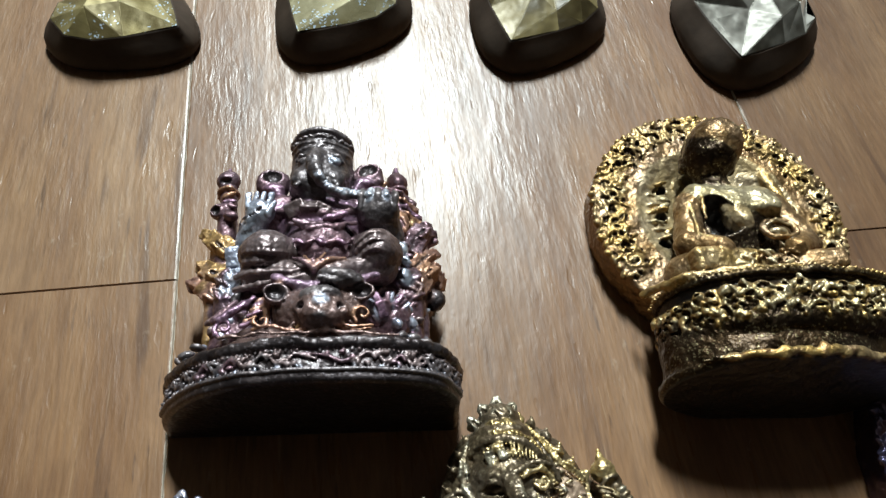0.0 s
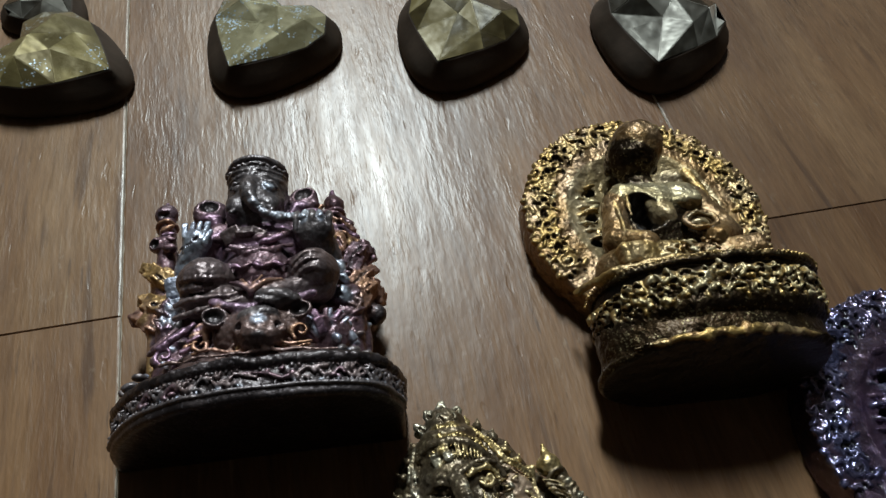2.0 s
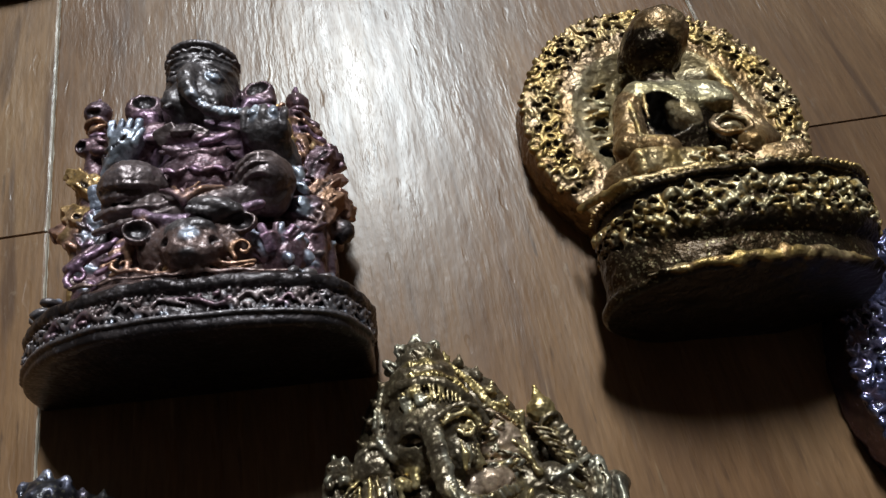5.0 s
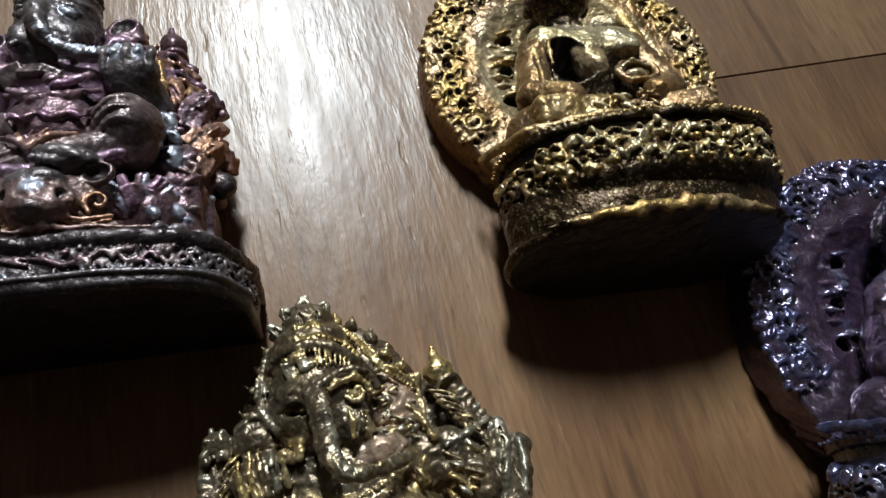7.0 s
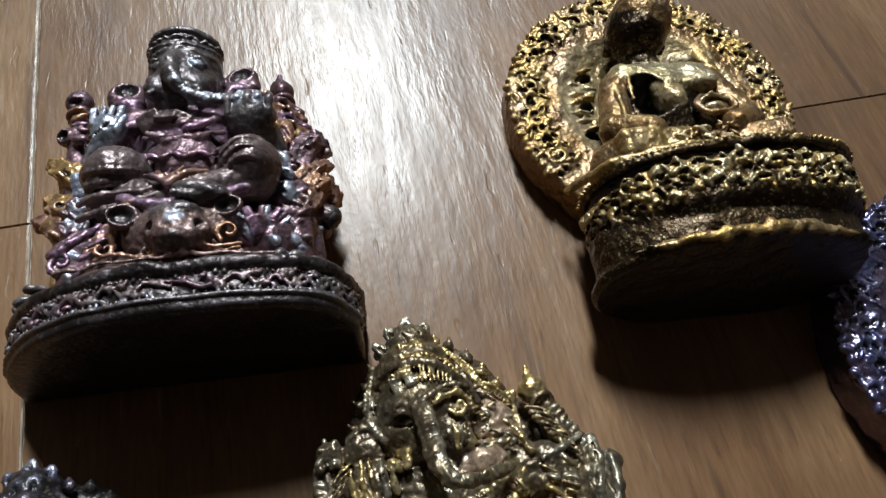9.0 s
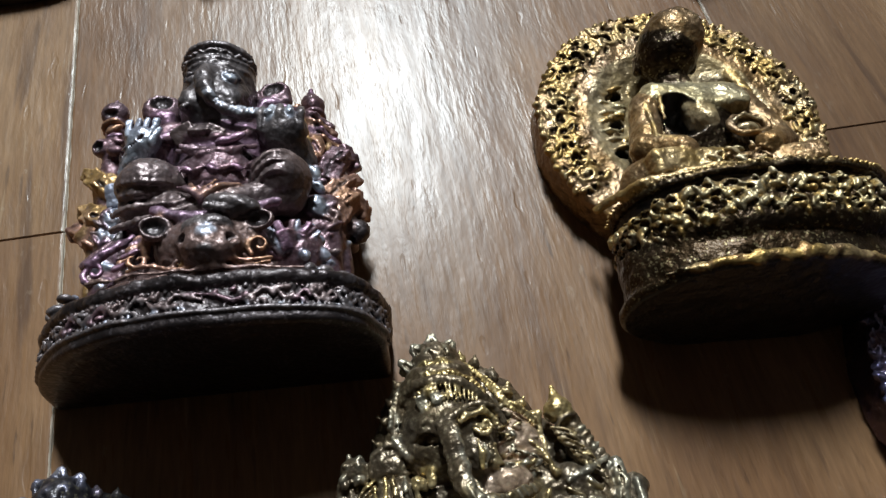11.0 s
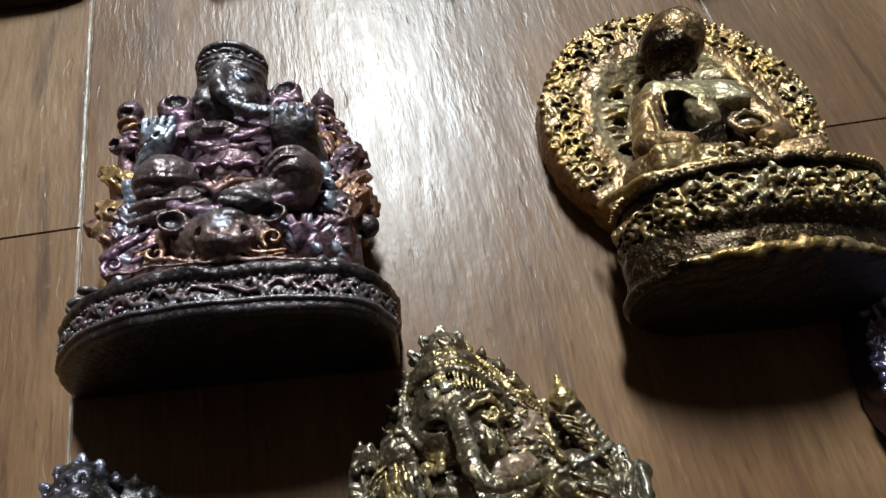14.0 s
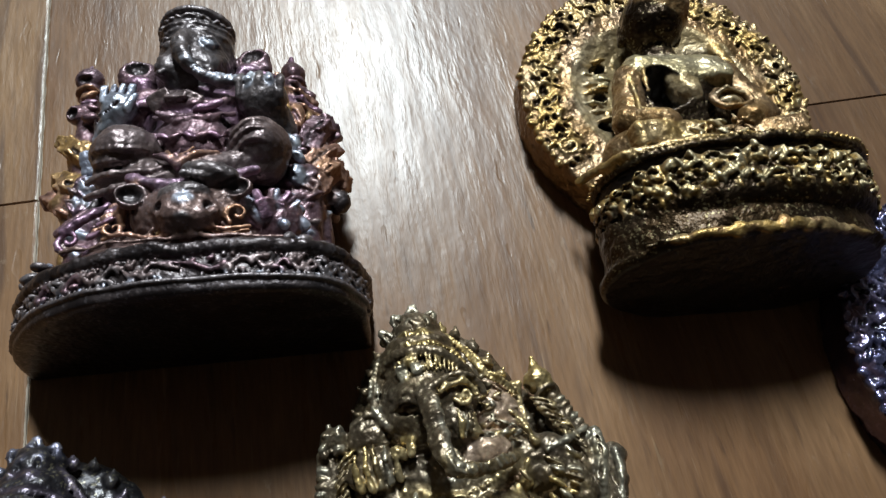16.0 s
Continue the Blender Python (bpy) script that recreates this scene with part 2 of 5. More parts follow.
bumped(dn, dl, dp, (noise_of(dn, dl, dco, 260.0), 0.3, 0.0004))
PEARL_OLIVE = pearl_material("olive_gold_pearl", (0.085, 0.064, 0.022), (0.25, 0.205, 0.088), 0.03, 0.25)
PEARL_GLITTER = pearl_material("glittered_grey_pearl", (0.15, 0.128, 0.062), (0.40, 0.36, 0.22), 0.13, 0.15)
PEARL_AMBER = pearl_material("amber_silver_pearl", (0.030, 0.021, 0.006), (0.17, 0.135, 0.055), 0.0, 0.05)
PEARL_SILVER = pearl_material("silver_pearl", (0.016, 0.012, 0.006), (0.23, 0.22, 0.19), 0.0, 0.3)


# ---------------------------------------------------------------- helpers for meshes
def mesh_of(name, bm, mat, smooth=False):
    me = bpy.data.meshes.new(name)
    bm.to_mesh(me)
    bm.free()
    me.materials.append(mat)
    for poly in me.polygons:
        poly.use_smooth = smooth
    return me


def part(name, bm, mat, parent=None, label="", smooth=False):
    ob = new(name, mesh_of(name, bm, mat, smooth))
    ob.parent = parent
    return tagged(ob, label) if label else ob


def box(bm, lo, hi):
    made = bmesh.ops.create_cube(bm, size=1.0)["verts"]
    for v in made:
        v.co = [lo[i] + (v.co[i] + 0.5) * (hi[i] - lo[i]) for i in range(3)]
    return made


# ---------------------------------------------------------------- the room
def structure(name, lo, hi, mat, label):
    bm = bmesh.new()
    box(bm, lo, hi)
    return tagged(part(name, bm, mat), label, name.split("_")[0], kind="structure")


X0, X1, Y0, Y1, TOP = -1.9, 2.052, -1.6, 3.2, 2.4
structure("wall_north", (X0 - 0.1, Y1, -0.1), (X1 + 0.1, Y1 + 0.1, TOP), WALL, "plain grey plastered wall of the room")
structure("wall_south", (X0 - 0.1, Y0 - 0.1, -0.1), (X1 + 0.1, Y0, TOP), WALL, "plain grey plastered wall of the room")
structure("wall_west", (X0 - 0.1, Y0, -0.1), (X0, Y1, TOP), WALL, "plain grey plastered wall of the room")
structure("wall_east", (X1, Y0, -0.1), (X1 + 0.1, Y1, TOP), WALL, "plain grey plastered wall of the room")
structure("ceiling", (X0 - 0.1, Y0 - 0.1, TOP), (X1 + 0.1, Y1 + 0.1, TOP + 0.1), CEIL, "plain grey painted ceiling")
floor = structure("floor", (X0, Y0, -0.1), (X1, Y1, -0.0045), DARK, "brown oak-look vinyl plank floor, embossed and slightly glossy")



def plank_mesh(name, width, length):
    """A plank with eased long edges and butt ends; its top lies at z = 0."""
    gap, deep = 0.00005, 0.004
    bm = bmesh.new()
    w, h = width / 2 - gap, length / 2 - 0.00014
    rings = [(w, h, -deep), (w, h, -0.00030), (w - 0.00018, h - 0.00008, -0.00007), (w - 0.0006, h - 0.00014, 0.0)]
    loops = [[bm.verts.new((sx * a, sy * b, z)) for sx, sy in ((-1, -1), (1, -1), (1, 1), (-1, 1))] for a, b, z in rings]
    for low, high in zip(loops, loops[1:]):
        for i in range(4):
            bm.faces.new((low[i], low[(i + 1) % 4], high[(i + 1) % 4], high[i]))
    bm.faces.new(loops[-1])
    bm.faces.new(loops[0][::-1])
    return mesh_of(name, bm, WOOD)


# whole planks and, at the two end walls, planks cut to length
PLANKS, ENDS = [], []
for col in range(-12, 14):
    # the joint ends of the columns, staggered from row to row
    first = {-1: 0.0975, 0: 0.452, 1: 0.0955}.get(col, 0.0975 + 0.305 * (col % 3))
    for row in range(-2, 6):
        low, high = first + (row - 1) * PLANK_L, first + row * PLANK_L
        mid = (low + high) / 2
        low, high = max(low, Y0), min(high, Y1)
        if high - low > 0.01:
            (PLANKS if row < 4 and Y0 - 0.4 < mid < Y1 + 0.4 else ENDS).append((col * PLANK_W, (low + high) / 2, round(high - low, 4)))
PLANK_MESHES = {}


# ---------------------------------------------------------------- sculpting: a field of distances, skinned as one mesh
class Clay:
    """Soft-joined solids in millimetres: u across, v from the foot to the head, w away from the flat back."""

    def __init__(self, lo, hi, step, bend=0.32, wear=0.26):
        self.step, self.lo, self.wear = step, np.array(lo, float), wear
        self.ax = [np.arange(lo[i], hi[i] + step, step, dtype=np.float32) for i in range(3)]
        self.d = np.full([len(a) for a in self.ax], 6.0, np.float32)
        self.ink = np.zeros(self.d.shape, np.uint8)
        # hand-cut irregularity: space is bent a little before any solid is laid in
        calm = np.clip((self.ax[1] - lo[1] - 3) / 3, 0.15, 1).astype(np.float32)[None, :, None]
        self.wx = self.ax[0][:, None, None] + bend * self.rough(3.4, 1)
        self.wy = self.ax[1][None, :, None] + bend * self.rough(3.0, 2) * calm
        self.wz = self.ax[2][None, None, :] + bend * self.rough(3.2, 3) * np.clip(self.ax[2] / 4, 0, 1)[None, None, :]

    def rough(self, spacing, seed):
        """Uneven lumps of about that size, between -1 and 1, over the whole grid."""
        size = [int((a[-1] - a[0]) / spacing) + 3 for a in self.ax]
        f = np.random.default_rng(seed).uniform(-1, 1, size).astype(np.float32)
        for i, a in enumerate(self.ax):
            q = (a - a[0]) / spacing
            k = q.astype(int)
            t = (q - k).reshape([-1 if n == i else 1 for n in range(3)]).astype(np.float32)
            t = t * t * (3 - 2 * t)
            f = np.take(f, k, i) * (1 - t) + np.take(f, k + 1, i) * t
        return f

    def put(self, shape, lo, hi, k, ink, cut=False):
        pad = k + 2.5 * self.step
        sl = []
        for i in range(3):
            a = max(0, int((lo[i] - pad - self.lo[i]) / self.step))
            b = min(len(self.ax[i]), int((hi[i] + pad - self.lo[i]) / self.step) + 2)
            if a >= b:
                return
            sl.append(slice(a, b))
        sl = tuple(sl)
        x, y, z = self.wx[sl], self.wy[sl], self.wz[sl]
        new_d, old = shape(x, y, z).astype(np.float32), self.d[sl]
        if cut:
            h = np.clip(0.5 - 0.5 * (old + new_d) / k, 0, 1)
            if ink is not None:
                self.ink[sl][-new_d > old] = ink
            self.d[sl] = old * (1 - h) - new_d * h + k * h * (1 - h)
        else:
            h = np.clip(0.5 + 0.5 * (old - new_d) / k, 0, 1)
            self.ink[sl][new_d < old] = ink
            self.d[sl] = old * (1 - h) + new_d * h - k * h * (1 - h)

    def ball(self, c, r, ink=0, k=0.5, turn=(0, 0, 0), cut=False):
        r = np.array((r, r, r) if np.isscalar(r) else r, float)
        m = np.array(Euler([radians(a) for a in turn]).to_matrix()).T

        def shape(x, y, z):
            p = x - c[0], y - c[1], z - c[2]
            q = [m[i, 0] * p[0] + m[i, 1] * p[1] + m[i, 2] * p[2] for i in range(3)]
            a = np.sqrt(sum((q[i] / r[i]) ** 2 for i in range(3)))
            b = np.sqrt(sum((q[i] / r[i] ** 2) ** 2 for i in range(3))) + 1e-6
            return a * (a - 1) / b

        far = r.max() if any(turn) else r
        self.put(shape, np.array(c) - far, np.array(c) + far, k, ink, cut)

    def rod(self, a, b, ra, rb=None, ink=0, k=0.4, cut=False):
        a, b, rb = np.array(a, float), np.array(b, float), ra if rb is None else rb
        ab = b - a
        ll = max(float(ab @ ab), 1e-6)

        def shape(x, y, z):
            px, py, pz = x - a[0], y - a[1], z - a[2]
            h = np.clip((px * ab[0] + py * ab[1] + pz * ab[2]) / ll, 0, 1)
            return np.sqrt((px - ab[0] * h) ** 2 + (py - ab[1] * h) ** 2 + (pz - ab[2] * h) ** 2) - (ra + (rb - ra) * h)

        big = max(ra, rb)
        self.put(shape, np.minimum(a, b) - big, np.maximum(a, b) + big, k, ink, cut)

    def string(self, points, ra, rb=None, ink=0, k=0.3, cut=False):
        rb = ra if rb is None else rb
        n = len(points) - 1
        for i in range(n):
            self.rod(points[i], points[i + 1], ra + (rb - ra) * i / n, ra + (rb - ra) * (i + 1) / n, ink, k, cut)

    def beads(self, points, r, gap, ink=0, k=0.15):
        left = 0.0
        for a, b in zip(points, points[1:]):
            a, b = np.array(a, float), np.array(b, float)
            far = float(np.linalg.norm(b - a))
            while left < far:
                self.ball(a + (b - a) * left / far, r, ink, k)
                left += gap
            left -= far

    def block(self, c, half, ease=0.5, ink=0, k=0.5, turn=(0, 0, 0), cut=False):
        m = np.array(Euler([radians(a) for a in turn]).to_matrix()).T

        def shape(x, y, z):
            p = x - c[0], y - c[1], z - c[2]
            q = [np.abs(m[i, 0] * p[0] + m[i, 1] * p[1] + m[i, 2] * p[2]) - half[i] + ease for i in range(3)]
            out = np.sqrt(sum(np.maximum(v, 0) ** 2 for v in q))
            return out + np.minimum(np.maximum(np.maximum(q[0], q[1]), q[2]), 0) - ease

        far = np.linalg.norm(half) if any(turn) else np.array(half)
        self.put(shape, np.array(c) - far, np.array(c) + far, k, ink, cut)

    def ring(self, c, big, r, ink=0, k=0.3, turn=(0, 0, 0), squash=1.0):
        m = np.array(Euler([radians(a) for a in turn]).to_matrix()).T

        def shape(x, y, z):
            p = x - c[0], y - c[1], z - c[2]
            q = [m[i, 0] * p[0] + m[i, 1] * p[1] + m[i, 2] * p[2] for i in range(3)]
            return np.sqrt((np.sqrt(q[0] ** 2 + (q[1] / squash) ** 2) - big) ** 2 + q[2] ** 2) - r

        far = (big + r) * max(1, squash)
        self.put(shape, np.array(c) - far, np.array(c) + far, k, ink)

    def blade(self, points, wide, thick, ink=0, k=0.15, taper=0.6):
        """A chiselled leaf: a chain of sharp-edged slabs along the points, narrowing to its tip."""
        n = len(points) - 1
        for i in range(n):
            a, b = np.array(points[i], float), np.array(points[i + 1], float)
            d = b - a
            long = float(np.linalg.norm(d))
            f = 1 - (1 - taper) * i / max(1, n - 1)
            flat = math.degrees(math.atan2(d[1], d[0]))
            rise = math.degrees(math.asin(max(-1, min(1, d[2] / long))))
            self.block((a + b) / 2, (long * 0.62, wide * f, thick * f), 0.18, ink, k, ((-1) ** i * 16, -rise, flat))

    def foot(self, c, a, b, v0, v1, ease=0.4, ink=0, k=0.3, power=2.4, lean=0.0, both=False, mid=0.0):
        """A slab with a D-shaped outline, flat on its back; power: how square it is, or how square on the -u and the +u side;
        lean: how far its lower face slopes with w; mid: the w at which it is widest, above and below which it curves in."""

        west, east = power if isinstance(power, tuple) else (power, power)

        def shape(x, y, z):
            q = np.where(x < c, west, east)
            t = np.where(z > mid, (z - mid) / (b - mid), (mid - z) / (1.12 * mid + 0.01) if mid else 0.0)
            e = ((np.abs(x - c) / a) ** q + t ** q) ** (1 / q)
            out = (e - 1) * min(a, b) + ease
            up = np.maximum(y - v1 - (lean * z if both else 0), v0 + lean * z - y) + ease
            return np.sqrt(np.maximum(out, 0) ** 2 + np.maximum(up, 0) ** 2) + np.minimum(np.maximum(out, up), 0) - ease

        self.put(shape, (c - a, v0, -2), (c + a, v1 + 1 + lean * b, b), k, ink)

    def edge(self, c, a, b, v, turn, power=2.4, mid=0.0):
        """A point on the D outline above its widest w; turn runs from 0 (on the +u side) to 180 degrees."""
        s, t = math.cos(radians(turn)), math.sin(radians(turn))
        power = power[0 if s < 0 else 1] if isinstance(power, tuple) else power
        return c + a * math.copysign(abs(s) ** (2 / power), s), v, mid + (b - mid) * math.copysign(abs(t) ** (2 / power), t)

    def curl(self, c, big, r, turns=1.4, start=0.0, ink=0, flip=1, k=0.2, rise=0.0):
        n = max(6, int(turns * 12))
        pts = []
        for i in range(n + 1):
            f = i / n
            a = radians(start) + flip * f * turns * 2 * math.pi
            q = big * (1 - 0.82 * f)
            pts.append((c[0] + q * math.cos(a), c[1] + q * math.sin(a), c[2] + rise * f))
        self.string(pts, r, r * 0.7, ink, k)

    def skin(self):
        """Vertices, quads and ink of the surface, flat at w = 0."""
        calm = np.clip((self.ax[1] - self.lo[1] - 3) / 3, 0.1, 1)[None, :, None]
        d = self.d + calm * self.wear * (0.8 * self.rough(1.7, 5) + 0.55 * self.rough(0.85, 6) + 0.4 * self.rough(0.5, 7))
        d = np.maximum(d, -self.ax[2][None, None, :])
        s = d < 0
        act = np.zeros([n - 1 for n in s.shape], np.uint8)
        corners = [(i, j, k) for i in (0, 1) for j in (0, 1) for k in (0, 1)]
        for i, j, k in corners:
            act += s[i : s.shape[0] - 1 + i, j : s.shape[1] - 1 + j, k : s.shape[2] - 1 + k]
        cells = np.argwhere((act > 0) & (act < 8))
        total, count = np.zeros((len(cells), 3)), np.zeros(len(cells))
        val = {c: d[tuple((cells + c).T)] for c in corners}
        for c in corners:
            for axis in range(3):
                if c[axis] == 0:
                    e = tuple(1 if i == axis else c[i] for i in range(3))
                    a, b = val[c], val[e]
                    hit = (a < 0) != (b < 0)
                    t = np.where(hit, a / np.where(hit, a - b, 1), 0)
                    p = np.array(c, float)[None] + t[:, None] * (np.array(e) - c)[None]
                    total += p * hit[:, None]
                    count += hit
        grid = cells + total / count[:, None]
        index = np.full(act.shape, -1, np.int64)
        index[tuple(cells.T)] = np.arange(len(cells))
        quads = []
        for axis in range(3):
            o1, o2 = (axis + 1) % 3, (axis + 2) % 3
            lo = [slice(1, -1)] * 3
            lo[axis] = slice(0, -1)
            hi = list(lo)
            hi[axis] = slice(1, None)
            a, b = s[tuple(lo)], s[tuple(hi)]
            at = np.argwhere(a != b)
            inside = a[tuple(at.T)]
            for i in range(3):
                at[:, i] += 0 if i == axis else 1
            u, v = np.zeros(3, int), np.zeros(3, int)
            u[o1], v[o2] = 1, 1
            q = np.stack([index[tuple((at - du).T)] for du in (u + v, v, 0 * u, u)], 1)
            q[~inside] = q[~inside][:, ::-1]
            quads.append(q)
        near = np.minimum(np.rint(grid).astype(int), np.array(s.shape) - 1)
        return grid * self.step + self.lo, np.concatenate(quads), self.ink[tuple(near.T)]


def cast(name, skin, palette, mat, place, turn, label, category, edge_light=0.6, bleed=4, edge=(1, 0.9, 0.8), size=1.0):
    """One statuette from a skin: each ink takes its powder colour, and its share of metal, from the palette."""
    verts, quads, ink = skin
    me = bpy.data.meshes.new(name)
    me.vertices.add(len(verts))
    me.vertices.foreach_set("co", (verts * 0.001 * size).astype(np.float32).ravel())
    me.loops.add(quads.size)
    me.loops.foreach_set("vertex_index", quads.astype(np.int32).ravel())
    me.polygons.add(len(quads))
    me.polygons.foreach_set("loop_start", np.arange(0, quads.size, 4, dtype=np.int32))
    me.polygons.foreach_set("use_smooth", np.ones(len(quads), bool))
    me.update(calc_edges=True)
    me.validate()
    colours = np.array([(*c, 1) if len(c) == 3 else c for c in palette], np.float32)[np.minimum(ink, len(palette) - 1)]
    # powders bleed into each other; raised edges are coloured lighter, imitating light they catch
    near = np.concatenate([quads[:, [0, 1]], quads[:, [1, 2]], quads[:, [2, 3]], quads[:, [3, 0]]])
    count = np.maximum(np.bincount(near[:, 0], minlength=len(verts)) + np.bincount(near[:, 1], minlength=len(verts)), 1)[:, None]

    def spread(field):
        return np.stack([np.bincount(near[:, 0], field[near[:, 1], i], len(verts)) + np.bincount(near[:, 1], field[near[:, 0], i], len(verts))
                         for i in range(field.shape[1])], 1) / count

    for _ in range(bleed):
        colours = 0.35 * colours + 0.65 * spread(colours)
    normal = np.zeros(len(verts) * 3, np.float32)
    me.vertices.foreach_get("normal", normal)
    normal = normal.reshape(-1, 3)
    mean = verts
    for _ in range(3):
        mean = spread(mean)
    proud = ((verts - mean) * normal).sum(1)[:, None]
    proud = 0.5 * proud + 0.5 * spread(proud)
    lift = np.clip((proud - 0.02) / 0.13, 0, 1) * edge_light
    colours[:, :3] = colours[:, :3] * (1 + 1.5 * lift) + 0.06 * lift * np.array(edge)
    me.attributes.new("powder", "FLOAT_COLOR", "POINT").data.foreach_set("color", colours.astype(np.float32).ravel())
    me.materials.append(mat)
    ob = new(name, me)
    ob.matrix_basis = pose(*place, 0, 0, turn)
    return tagged(ob, label, category, "resin statuettes laid on the floor")


# ---------------------------------------------------------------- statuettes
def seated_elephant_figure(step):
    """Big-bellied seated figure with a trunk, a small beast at its feet, carved throne, oval foot."""
    rnd = random.Random(4)
    c = Clay((-33, -2.4, -1), (33, 67.5, 36), step, bend=0.28, wear=0.2)
    grey, purple, copper, gold, blue, mauve, black, umber, dusk = range(9)
    # black in cut creases, gaps and hollows puts their shade into the colour
    # oval foot: lower bevel, carved band in a recess, rounded upper lip
    oval = (2.05, 3.8)
    c.foot(0, 29.3, 30.0, -0.8, 1.5, 0.8, black, power=oval)
    c.foot(0, 29.1, 29.5, 1.0, 6.4, 0.3, black, power=oval)
    c.foot(0, 30.2, 30.5, 5.3, 7.6, 1.0, black, power=oval)
    c.foot(0, 28.5, 29.0, -0.85, -0.3, 0.2, black, power=oval)
    for i in range(96):
        a = 6 + i * 168 / 95
        c.ball(c.edge(0, 29.35, 29.75, 4.9, a, oval), 0.3, (dusk, dusk, grey)[i % 3], 0.12)
        # every fourth lower bead is blue, a glint given as colour
        c.ball(c.edge(0, 29.5, 29.9, 1.9, a + rnd.uniform(-0.4, 0.4), oval), (0.3, rnd.uniform(0.2, 0.4), 0.3), (grey, blue)[i % 4 == 0], 0.15)
    for i in range(30):
        a = 8 + i * 164 / 29
        ink = (purple, dusk, grey, dusk)[rnd.randrange(4)] if 8 < i < 22 else grey
        flip = 1 if i % 2 else -1
        pts = [c.edge(0, 29.45, 29.85, 3.4 + flip * 0.85 * math.sin(q * 0.9), a + 1.15 * q - 3.4, oval) for q in range(7)]
        c.string(pts, 0.42, 0.28, ink, 0.15)
        for q in range(2):
            c.ball(c.edge(0, 29.5, 29.9, 3.4 - flip * rnd.uniform(0.5, 1.1), a + 2.2 * q - 1.0, oval), (0.75, 0.4, 0.4), ink, 0.15, (0, 0, rnd.uniform(-50, 50)))
    # grey string along the bevel paints its bright edge highlight
    c.string([c.edge(0, 29.6, 30.2, 1.2, 14 + 4 * q, oval) for q in range(39)], 0.35, 0.35, grey, 0.3)
    # plinth of the throne, a cord along its edge, lumps on the ledge
    c.foot(1.5, 25.5, 28.5, 6.5, 9.0, 0.9, umber, 0.6)
    c.foot(1.5, 23.6, 25.6, 8.0, 13.0, 1.5, umber, 1.0)
    c.block((1.5, 19, 9), (21.0, 10, 9), 2.5, purple, 1.2)
    for k in range(64):
        x, y = 1.5 + (-1) ** k * rnd.uniform(12.0, 20.6), rnd.uniform(12.6, 27.0)
        c.ball((x, y, 17.6), (rnd.uniform(0.7, 1.9), rnd.uniform(0.4, 0.8), 1.0), (purple, mauve, umber, dusk, blue)[k % 5], 0.4, (0, 0, rnd.uniform(-75, 75)))
    for k in range(18):
        a = 118 + 44 * k / 17
        x, y, w = c.edge(1.5, 23.6, 25.6, 10.6 + rnd.uniform(-1.2, 1.4), a)
        c.ball((x, y, w - 0.4), (rnd.uniform(0.8, 1.8), 0.6, 0.8), (mauve, purple, dusk)[k % 3], 0.3, (0, 0, rnd.uniform(-50, 50)))
        x, y, w = c.edge(1.5, 23.6, 25.6, 10.6 + rnd.uniform(-1.2, 1.4), 180 - a)
        c.ball((x, y, w - 0.4), (rnd.uniform(0.8, 1.8), 0.6, 0.8), (blue, purple, umber)[k % 3], 0.3, (0, 0, rnd.uniform(-50, 50)))
    c.string([(-15 + 32 * i / 20, 8.7 + 0.15 * math.sin(i * 1.7), 29.3 - 0.022 * (i - 10) ** 2) for i in range(21)], 0.32, 0.32, umber, 0.25)
    c.string([(-9 + 21 * i / 16, 10.0 + 0.5 * math.sin(i * 0.8), 28.4 - 0.015 * (i - 8) ** 2) for i in range(17)], 0.32, 0.32, copper, 0.2)
    for u, v, w, big in ((17.6, 9.4, 25.4, 1.1), (19.8, 9.5, 23.6, 1.3), (22.0, 9.6, 21.2, 1.2), (23.6, 9.2, 18.4, 1.1), (26.4, 8.4, 15.0, 0.9), (27.6, 8.2, 11.6, 0.9),
                         (-19.6, 8.9, 22.6, 1.1), (-22.4, 8.6, 19.4, 1.3), (-24.0, 8.4, 16.6, 1.0)):
        c.ball((u, v, w), (big * 1.25, big * 0.8, big), grey, 0.3, (0, 0, rnd.uniform(-25, 25)))
        c.ball((u + 0.9, v + 0.3, w - 0.7), big * 0.6, blue, 0.2)
    # scrolls and crumpled leaves on both sides of the beast
    c.curl((-14.6, 11.2, 25.8), 2.0, 0.42, 1.1, 250, mauve, -1)
    c.string([(-15.8, 12.8, 25.8), (-13.6, 14.2, 25.8), (-11.4, 16.2, 25.2), (-10.2, 18.4, 24.2)], 0.9, 0.55, mauve, 0.3)
    c.string([(-16.6, 13.6, 24.4), (-15.0, 15.4, 24.0), (-13.6, 17.8, 23.0)], 1.0, 0.6, purple, 0.3)
    for i in range(6):
        c.rod((-11.2 + 0.5 * i, 11.0 + 1.1 * i, 27.0 - 0.2 * i), (-9.0 + 0.35 * i, 11.8 + 1.1 * i, 27.2 - 0.25 * i), 0.5, 0.38, copper if i % 2 else mauve, 0.2)
    c.curl((-7.4, 11.6, 27.8), 1.6, 0.28, 1.0, 160, copper, 1)
    c.curl((10.6, 12.4, 28.5), 1.9, 0.32, 1.1, 230, copper, -1)
    c.string([(6.4, 10.2, 28.9), (9.2, 9.8, 28.9), (12.4, 10.2, 28.4)], 0.32, 0.28, copper, 0.2)
    c.ball((15.2, 14.4, 21.6), (4.8, 4.8, 3.6), purple, 1.0)
